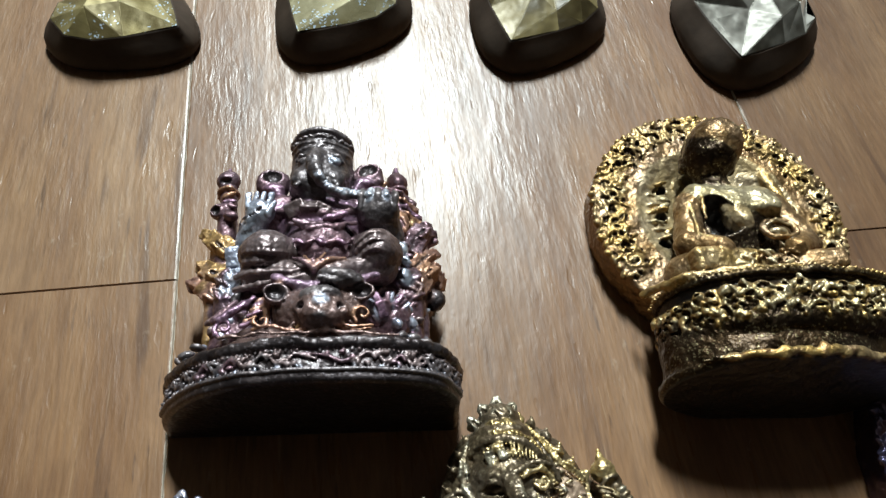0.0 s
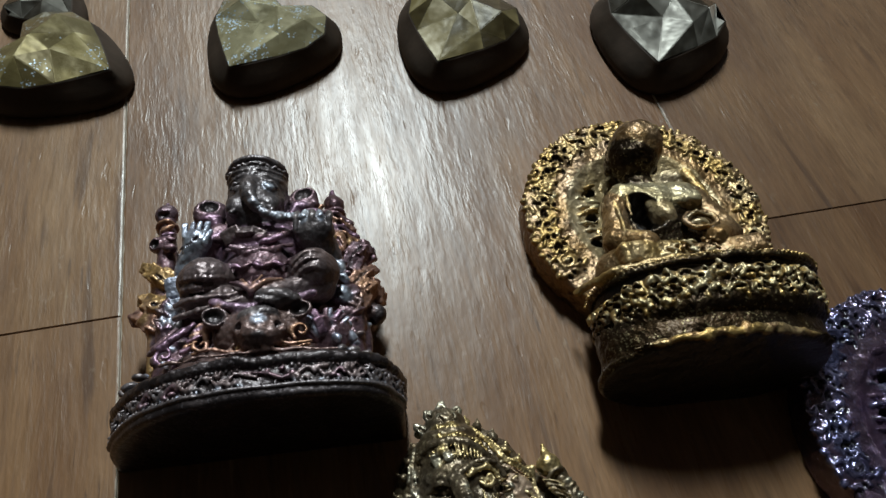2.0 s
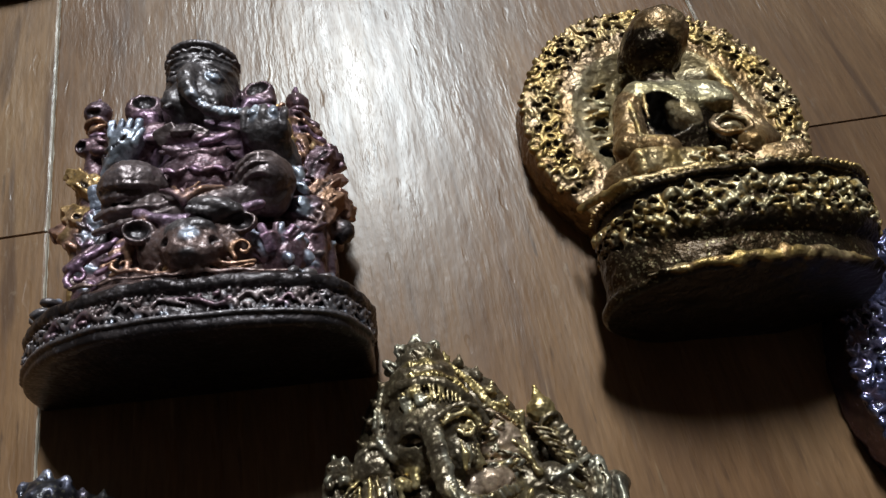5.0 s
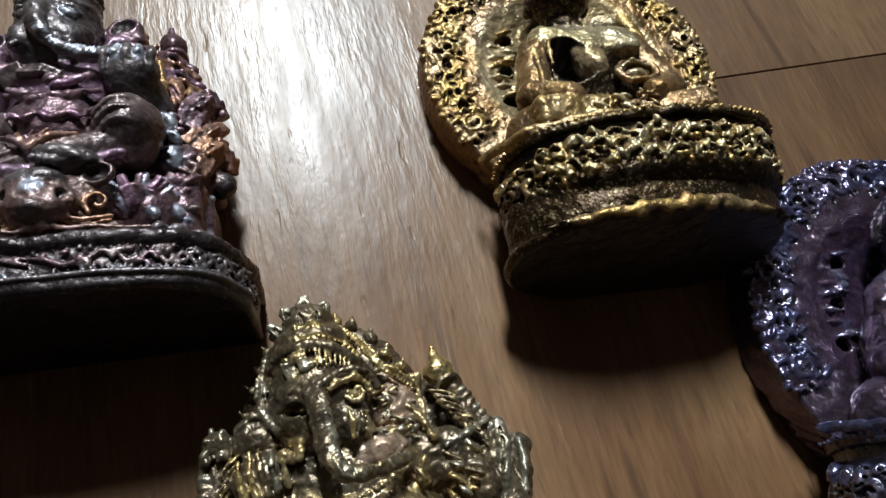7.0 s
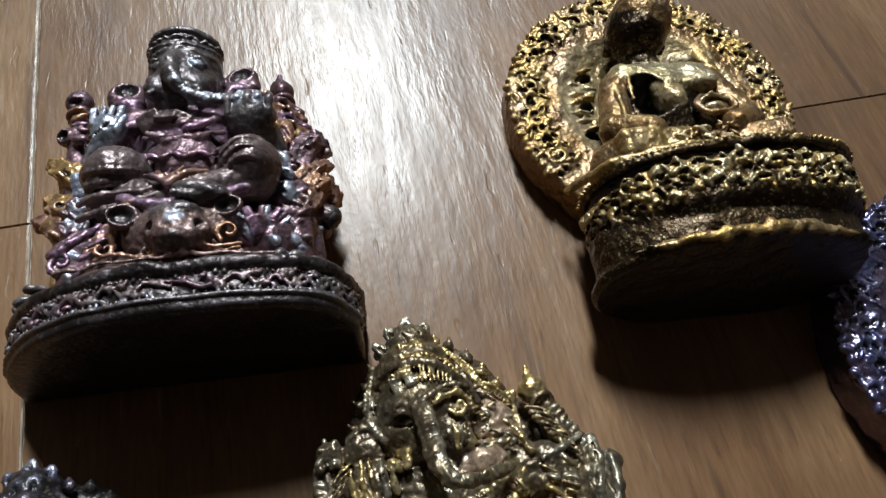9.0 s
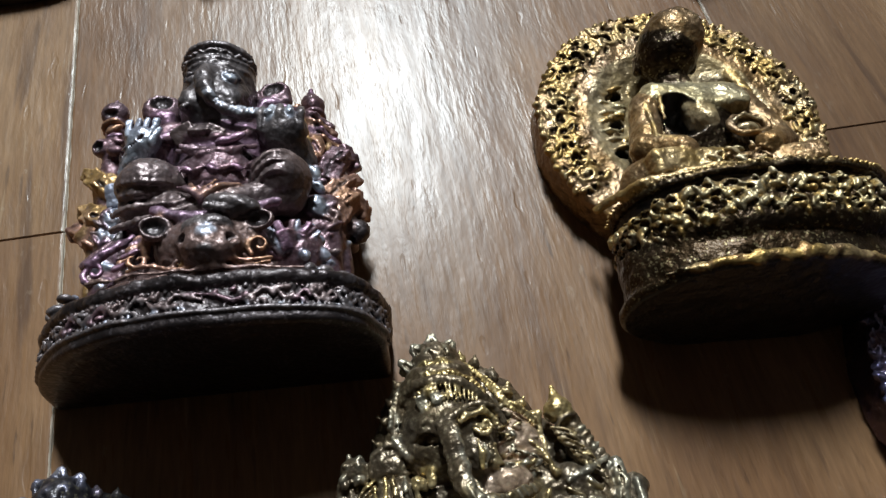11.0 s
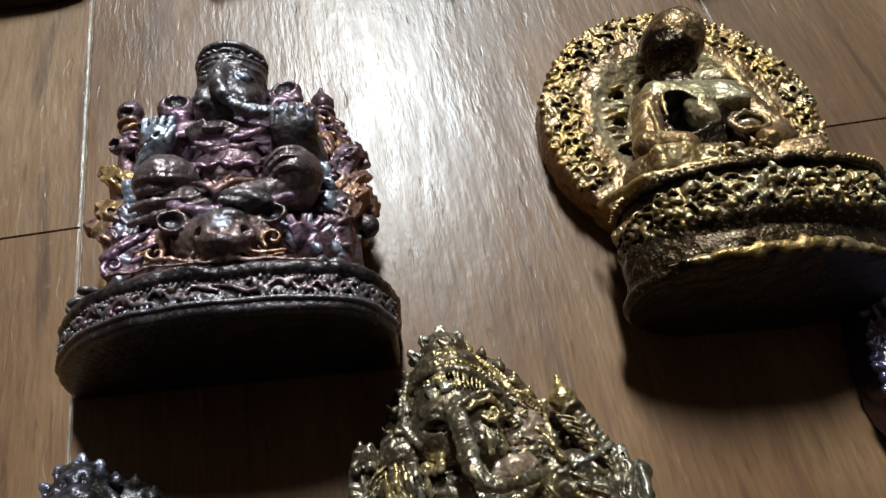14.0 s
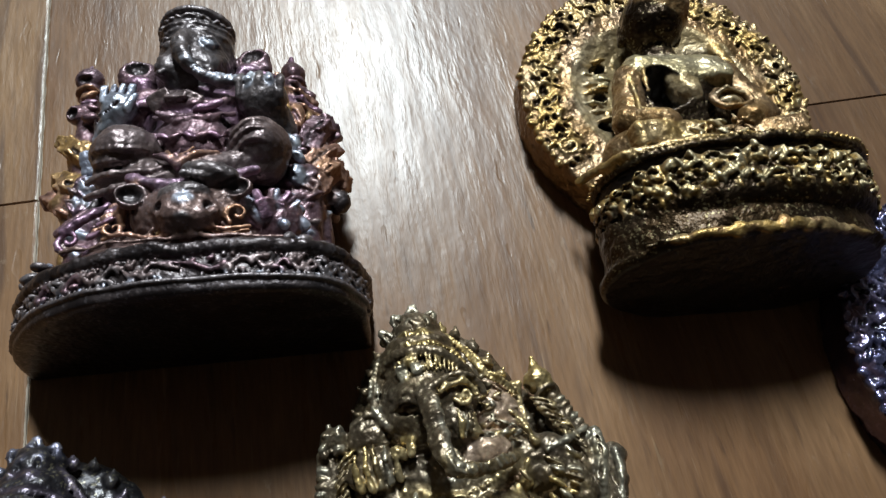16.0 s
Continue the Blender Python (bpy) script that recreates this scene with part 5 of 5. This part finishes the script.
        c.beads([(x, y - 0.2, w + 0.55) for x, y, w in line], 0.4, 0.86, gold, 0.06)
        c.string([(x, y - 0.85, w + 0.3) for x, y, w in line], 0.24, 0.24, gold, 0.1)
    c.ball((0.2, 61.6, 9.4), (4.2, 3.8, 4.6), dark, 0.5)
    for x, y, w, lean, big in ((0.6, 64.2, 10.8, -4, 1.4), (-2.0, 63.4, 11.0, 22, 1.3), (3.0, 62.8, 10.8, -26, 1.3), (-4.2, 61.8, 10.4, 40, 1.2), (-0.6, 62.2, 13.0, 6, 0.9), (1.8, 61.8, 12.8, -14, 0.8)):
        c.ball((x, y, w), (big, 1.9 * big, 0.8), silver, 0.2, (0, 0, lean))
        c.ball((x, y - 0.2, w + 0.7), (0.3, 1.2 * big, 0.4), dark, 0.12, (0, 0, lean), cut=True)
    for x, y, w, r, ink in ((-5.0, 62.2, 8.4, 1.0, silver), (-7.0, 59.6, 9.0, 0.9, dark), (-8.6, 57.2, 8.0, 0.8, dark), (4.6, 61.4, 8.4, 1.1, gold), (7.2, 60.8, 6.6, 0.9, dark), (9.4, 57.8, 6.4, 1.2, dark), (10.8, 54.2, 7.0, 1.0, gold),
                            (12.2, 51.4, 7.4, 0.9, gold), (-10.6, 55.0, 7.4, 0.8, dark), (-12.2, 51.4, 7.6, 0.9, dark)):
        c.ball((x, y, w), (r, r * 1.1, r), ink, 0.2)
        c.rod((x, y, w), (x * 1.07, y + r * 1.3, w + 0.2), r * 0.6, 0.3, ink, 0.25)
    # strings of pearls on the other side of the face, dark ear
    line = [(-5.4, 59.8, 11.0), (-7.6, 58.0, 11.2), (-9.2, 55.4, 11.6), (-10.1, 52.6, 12.2), (-10.1, 50.4, 12.8), (-9.4, 48.4, 13.6), (-8.4, 46.8, 14.4)]
    c.string([(x * 0.97, y - 0.2, w - 0.5) for x, y, w in line], 0.8, 0.8, dark, 0.2)
    c.beads(line, 0.38, 0.74, silver, 0.06)
    c.string([(x * 0.9, y - 0.4, w + 0.2) for x, y, w in line[2:]], 0.34, 0.3, silver, 0.15)
    c.ball((-11.4, 46.6, 10.2), (4.2, 3.8, 3.0), dark, 0.4, (0, -10, 20))
    c.string([(-15.0, 46.2, 11.4), (-14.0, 49.2, 11.8), (-11.4, 50.2, 12.4), (-9.2, 49.0, 13.0)], 0.45, 0.4, dark, 0.2)
    # arms, raised things on posts, slatted leaves
    for k in (-1, 1):
        c.rod((11 * k, 37, 9), (17 * k, 30, 9), 4.2, 3.6, dark, 0.6)
        c.rod((17 * k, 30, 9), (14.5 * k, 37, 11), 3.4, 2.6, dark, 0.5)
        c.rod((18.4 * k, 46, 8.2), (21 * k, 24, 8.0), 2.2, 3.0, dark, 0.5)
        c.ball((17.2 * k, 48.2, 9.6), (2.4, 2.3, 2.4), gold if k > 0 else dark, 0.25)
        c.rod((17.2 * k, 49.4, 9.8), (17.4 * k, 52.0 if k > 0 else 50.6, 10.2), 1.2, 0.4, gold if k > 0 else silver, 0.4)
        c.ring((17.4 * k, 45.8, 9.6), 1.9, 0.45, dark, 0.15, (72, 0, k * 20))
        for i in range(8):
            f = i / 7
            x, y = k * (16.2 + 2.6 * f), 44.6 - 7.8 * f
            c.ball((x, y, 11.6), (2.3, 0.42, 0.9), gold if i % 2 == 0 else green, 0.15, (0, -k * 10, -k * (36 + 8 * f)))
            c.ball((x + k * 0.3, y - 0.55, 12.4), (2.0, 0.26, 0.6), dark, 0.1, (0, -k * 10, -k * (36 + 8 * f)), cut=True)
            c.ball((x + k * 3.4, y - 0.4, 9.4), (1.2, 0.75, 1.1), dark if i % 3 else silver, 0.2, (0, 0, k * (30 - 14 * f)))
        c.string([(23.0 * k, 37.6, 9.0), (22.6 * k, 34.4, 10.2), (21.0 * k, 31, 10.6), (20.0 * k, 27.6, 10)], 1.25, 1.0, silver, 0.3)
        c.string([(22.8 * k, 36.8, 10.3), (22.2 * k, 34.2, 11.5), (20.6 * k, 30.8, 11.8)], 0.3, 0.26, dark, 0.12, cut=True)
        c.string([(25.4 * k, 34.0, 6.5), (24.6 * k, 30, 7.2), (22.8 * k, 25, 7.8)], 1.9, 1.2, dark, 0.4)
        c.string([(25.6 * k, 34.4, 8.2), (24.8 * k, 31, 9.0), (23.4 * k, 27, 9.4)], 0.7, 0.5, silver, 0.3)
        c.ball((26.4 * k, 33.4, 5.6), (1.7, 1.5, 1.5), silver, 0.3)
        c.string([(13.6 * k, 36.6, 13.6), (17.4 * k, 37.4, 12.6), (21.4 * k, 38.6, 10.8)], 0.5, 0.4, silver, 0.2)
        for i in range(14):
            x, y = k * (12.0 + 6.6 * rnd.random()), 28.6 + 7.4 * rnd.random()
            c.ball((x, y, 13.4 - 0.1 * (abs(x) - 14) ** 2), (rnd.uniform(0.9, 1.8), 0.4, 0.7), (silver, gold, green, dark)[i % 4], 0.2, (0, 0, k * rnd.uniform(-70, -10)))
    # open palm with gold fingers, sparkling knob beside it
    c.ball((-12.0, 41.4, 12.4), (4.4, 3.6, 2.2), dark, 0.4)
    for i in range(5):
        c.string([(-15.0 + 1.5 * i, 39.0, 14.2), (-15.2 + 1.55 * i, 42.0, 15.0), (-14.8 + 1.5 * i + 0.3 * (i % 2), 45.2 - 0.5 * abs(i - 1.5), 13.9)], 0.58, 0.36, (gold, gold, green, silver, gold)[i], 0.15)
        c.rod((-14.7 + 1.6 * i, 39.4, 15.2), (-14.1 + 1.5 * i, 44.6, 14.4), 0.22, 0.2, dark, 0.08, cut=True)
    c.ball((-8.0, 42.6, 14.6), (0.9, 1.5, 0.9), gold, 0.3, (0, 0, 20))
    for i in range(16):
        c.ball((-17.6 + rnd.uniform(-1.8, 1.8), 47.6 + rnd.uniform(-1.8, 1.8), 11.2 + rnd.uniform(-0.5, 0.3)), rnd.uniform(0.4, 0.8), (silver, dark)[i % 2], 0.15)
    for i in range(46):
        x, y = rnd.uniform(-22, 22), rnd.uniform(8, 32)
        c.ball((x, y, 10 + 5 * math.cos(x / 14)), rnd.uniform(0.5, 1.0), (gold, green, silver)[i % 3], 0.2)
    return c.skin()


VOXEL = 0.24
throned = seated_elephant_figure(VOXEL)
cast("elephant_headed_statuette", throned,
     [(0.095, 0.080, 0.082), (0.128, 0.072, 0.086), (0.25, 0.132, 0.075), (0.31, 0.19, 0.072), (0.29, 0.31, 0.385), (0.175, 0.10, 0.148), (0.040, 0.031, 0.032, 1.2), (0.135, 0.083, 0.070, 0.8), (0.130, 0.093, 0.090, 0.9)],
     POWDER, (-0.0464, 0.059, 0), -4.8, "gunmetal, purple and copper elephant-headed statuette lying on its back", "statuette", edge_light=0.75, bleed=5, edge=(1, 0.85, 0.85))
haloed = halo_figure(VOXEL)
haloed_coarse = halo_figure(0.3)
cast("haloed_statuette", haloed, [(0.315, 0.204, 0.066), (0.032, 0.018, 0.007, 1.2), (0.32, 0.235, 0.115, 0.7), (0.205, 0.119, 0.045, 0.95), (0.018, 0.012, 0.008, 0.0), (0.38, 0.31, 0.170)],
     GOLD, (0.0495, 0.053, 0), -6.0, "gold seated statuette with carved halo, lying on its back", "statuette", edge_light=0.35, bleed=2, edge=(1, 0.85, 0.45))
cast("haloed_statuette", haloed_coarse, [(0.072, 0.075, 0.155), (0.010, 0.008, 0.013, 0.3), (0.105, 0.060, 0.116, 0.95), (0.092, 0.060, 0.100, 0.95), (0.010, 0.008, 0.010, 0.0), (0.20, 0.19, 0.29)],
     VIOLET, (0.0834, -0.0123, 0), -20.0, "violet and steel-blue seated statuette with carved halo and lotus foot", "statuette", edge_light=0.6, bleed=2, size=1.05)
crowned = crowned_elephant_figure(0.2)
crowned_coarse = crowned_elephant_figure(0.4)
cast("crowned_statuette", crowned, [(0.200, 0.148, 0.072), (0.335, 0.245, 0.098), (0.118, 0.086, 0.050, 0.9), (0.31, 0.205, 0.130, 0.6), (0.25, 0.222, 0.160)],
     BRONZE, (-0.0038, -0.008, 0), 6.0, "dark green and gold crowned elephant-headed statuette, lying on its back", "statuette", edge_light=0.7, bleed=4, edge=(1, 0.88, 0.5))
cast("crowned_statuette", crowned_coarse, [(0.05, 0.043, 0.055), (0.085, 0.07, 0.095), (0.020, 0.018, 0.021, 0.7), (0.08, 0.052, 0.08), (0.105, 0.105, 0.15)],
     BRONZE, (-0.0635, -0.0190, 0), 6.0, "silver and lilac crowned elephant-headed statuette, lying on its back", "statuette", edge_light=0.5, bleed=4)


# ---------------------------------------------------------------- faceted resin hearts
def heart_outline(*half):
    """The closed outline from the corner points of its +x half, from the tip (towards -y) to the cleft."""
    return list(half) + [(-x, y) for x, y in half[-2:0:-1]]


FOOT_HEART = heart_outline((0.0, -21.0), (6.5, -18.5), (13.0, -11.0), (18.5, -1.0), (20.0, 8.0), (16.0, 16.5), (8.5, 19.0), (0.0, 14.0))
CROWN_HEART = heart_outline((0.0, -18.0), (5.0, -13.0), (10.0, -7.6), (14.8, -1.6), (16.8, 6.0), (13.6, 13.4), (7.4, 15.8), (0.0, 11.5))


def rounded(points, fine):
    """The closed outline through the points, smoothed."""
    out, n = [], len(points)
    for i in range(n):
        p = [Vector(points[(i + k) % n]) for k in (-1, 0, 1, 2)]
        for k in range(fine):
            t = k / fine
            out.append(0.5 * (2 * p[1] + (p[2] - p[0]) * t + (2 * p[0] - 5 * p[1] + 4 * p[2] - p[3]) * t * t + (3 * p[1] - p[0] - 3 * p[2] + p[3]) * t ** 3))
    return [(q.x, q.y) for q in out]


def heart_gem(place, turn, scale, mat, label, seed, tilt=(0.0, 0.0)):
    """A cast heart, its tip towards -y: a dark wall that leans in from a rounded foot, and a faceted pearly crown."""
    base = new("resin_heart")
    base.matrix_basis = pose(*place, 0, 0, turn)
    tagged(base, label, "resin heart", "faceted resin hearts in a row")
    rnd = random.Random(seed)
    girdle = CROWN_HEART
    n, fine = len(girdle), 4
    soft = rounded(FOOT_HEART, fine)
    hard = [tuple(girdle[i][k] + (girdle[(i + 1) % n][k] - girdle[i][k]) * q / fine for k in (0, 1)) for i in range(n) for q in range(fine)]
    many = n * fine

    def ring(bm, s, z, f):
        return [bm.verts.new(((x0 + (x1 - x0) * f) * s * scale * 0.001, (y0 + (y1 - y0) * f) * s * scale * 0.001, (z + rnd.uniform(-0.06, 0.06) * (z > 0)) * scale * 0.001))
                for (x0, y0), (x1, y1) in zip(soft, hard)]

    bm = bmesh.new()
    loops = [ring(bm, s, z, f) for s, z, f in ((0.93, 0.0, 0), (0.975, 0.35, 0), (1.0, 1.4, 0), (1.0, 3.0, 0.05), (1.0, 5.0, 0.3), (1.0, 7.0, 0.7), (1.005, 8.6, 0.97), (1.0, 8.9, 1.0))]
    for low, high in zip(loops, loops[1:]):
        for i in range(many):
            bm.faces.new((low[i], low[(i + 1) % many], high[(i + 1) % many], high[i]))
    bm.faces.new(loops[0][::-1])
    bm.faces.new(loops[-1])
    part("wall", bm, DARK, base, "dark brown opaque lower half", smooth=True)
    # crown: a near-level kite from the tip, flanked by wide steeper cuts up to a broken table
    bm = bmesh.new()
    edge = [bm.verts.new((x * 0.995 * scale * 0.001, y * 0.995 * scale * 0.001, (8.95 + (0.0 if i else 0.4)) * scale * 0.001)) for i, (x, y) in enumerate(girdle)]
    kite_w, kite_e, west, east, top = [bm.verts.new((x * scale * 0.001, y * scale * 0.001, z * scale * 0.001)) for x, y, z in
                                       ((-0.6, 0.5, 10.6 + tilt[0]), (7.0, -2.4, 11.6 + tilt[1]), (-8.8, 4.2, 13.4), (10.8, 5.2, 12.8), (1.0, 7.4, 12.4))]
    for cut in ((edge[0], kite_e, kite_w), (edge[0], edge[1], edge[2], kite_e), (edge[2], edge[3], east, kite_e), (edge[3], edge[4], edge[5], east), (edge[5], edge[6], east),
                (edge[6], edge[7], top, east), (edge[7], edge[8], west, top), (edge[8], edge[9], west), (edge[9], edge[10], edge[11], west),
                (edge[11], edge[12], kite_w, west), (edge[12], edge[13], edge[0], kite_w), (kite_w, kite_e, top), (kite_e, east, top), (kite_w, top, west)):
        bm.faces.new(cut)
    bm.faces.new(edge[::-1])
    bmesh.ops.connect_verts_nonplanar(bm, angle_limit=0.12, faces=bm.faces)
    bmesh.ops.recalc_face_normals(bm, faces=bm.faces)
    # random tone per facet, standing in for light bent inside the resin
    tone = bm.faces.layers.float.new("facet_tone")
    for f in bm.faces:
        f[tone] = rnd.random()
    bmesh.ops.bevel(bm, geom=[e for e in bm.edges if e.calc_face_angle(0) > 0.1], offset=0.00018, segments=2, affect="EDGES")
    part("crown", bm, mat, base, "pearly faceted upper half with a hard clear gloss")
    return base


heart_gem((-0.0927, 0.1806, 0), 58, 1.0, PEARL_OLIVE, "faceted resin heart, olive-gold over dark brown, lying on the floor", 3)
heart_gem((-0.0355, 0.1815, 0), -35, 1.02, PEARL_GLITTER, "faceted resin heart full of silver glitter over dark brown", 5)
heart_gem((0.0220, 0.1750, 0), -32, 1.05, PEARL_AMBER, "faceted resin heart, amber and silver over dark brown", 8, (1.3, -0.9))
heart_gem((0.0850, 0.1655, 0), -28, 1.11, PEARL_SILVER, "faceted resin heart, clear silvery over dark brown", 9, (-0.7, 0.9))
heart_gem((-0.0985, 0.2085, 0), 45, 0.62, PEARL_SILVER, "small silvery faceted resin heart beside the olive one", 4)


# ---------------------------------------------------------------- planks of the floor
for cx, cy, long in PLANKS + ENDS:
    if long not in PLANK_MESHES:
        PLANK_MESHES[long] = plank_mesh("plank", PLANK_W, long)
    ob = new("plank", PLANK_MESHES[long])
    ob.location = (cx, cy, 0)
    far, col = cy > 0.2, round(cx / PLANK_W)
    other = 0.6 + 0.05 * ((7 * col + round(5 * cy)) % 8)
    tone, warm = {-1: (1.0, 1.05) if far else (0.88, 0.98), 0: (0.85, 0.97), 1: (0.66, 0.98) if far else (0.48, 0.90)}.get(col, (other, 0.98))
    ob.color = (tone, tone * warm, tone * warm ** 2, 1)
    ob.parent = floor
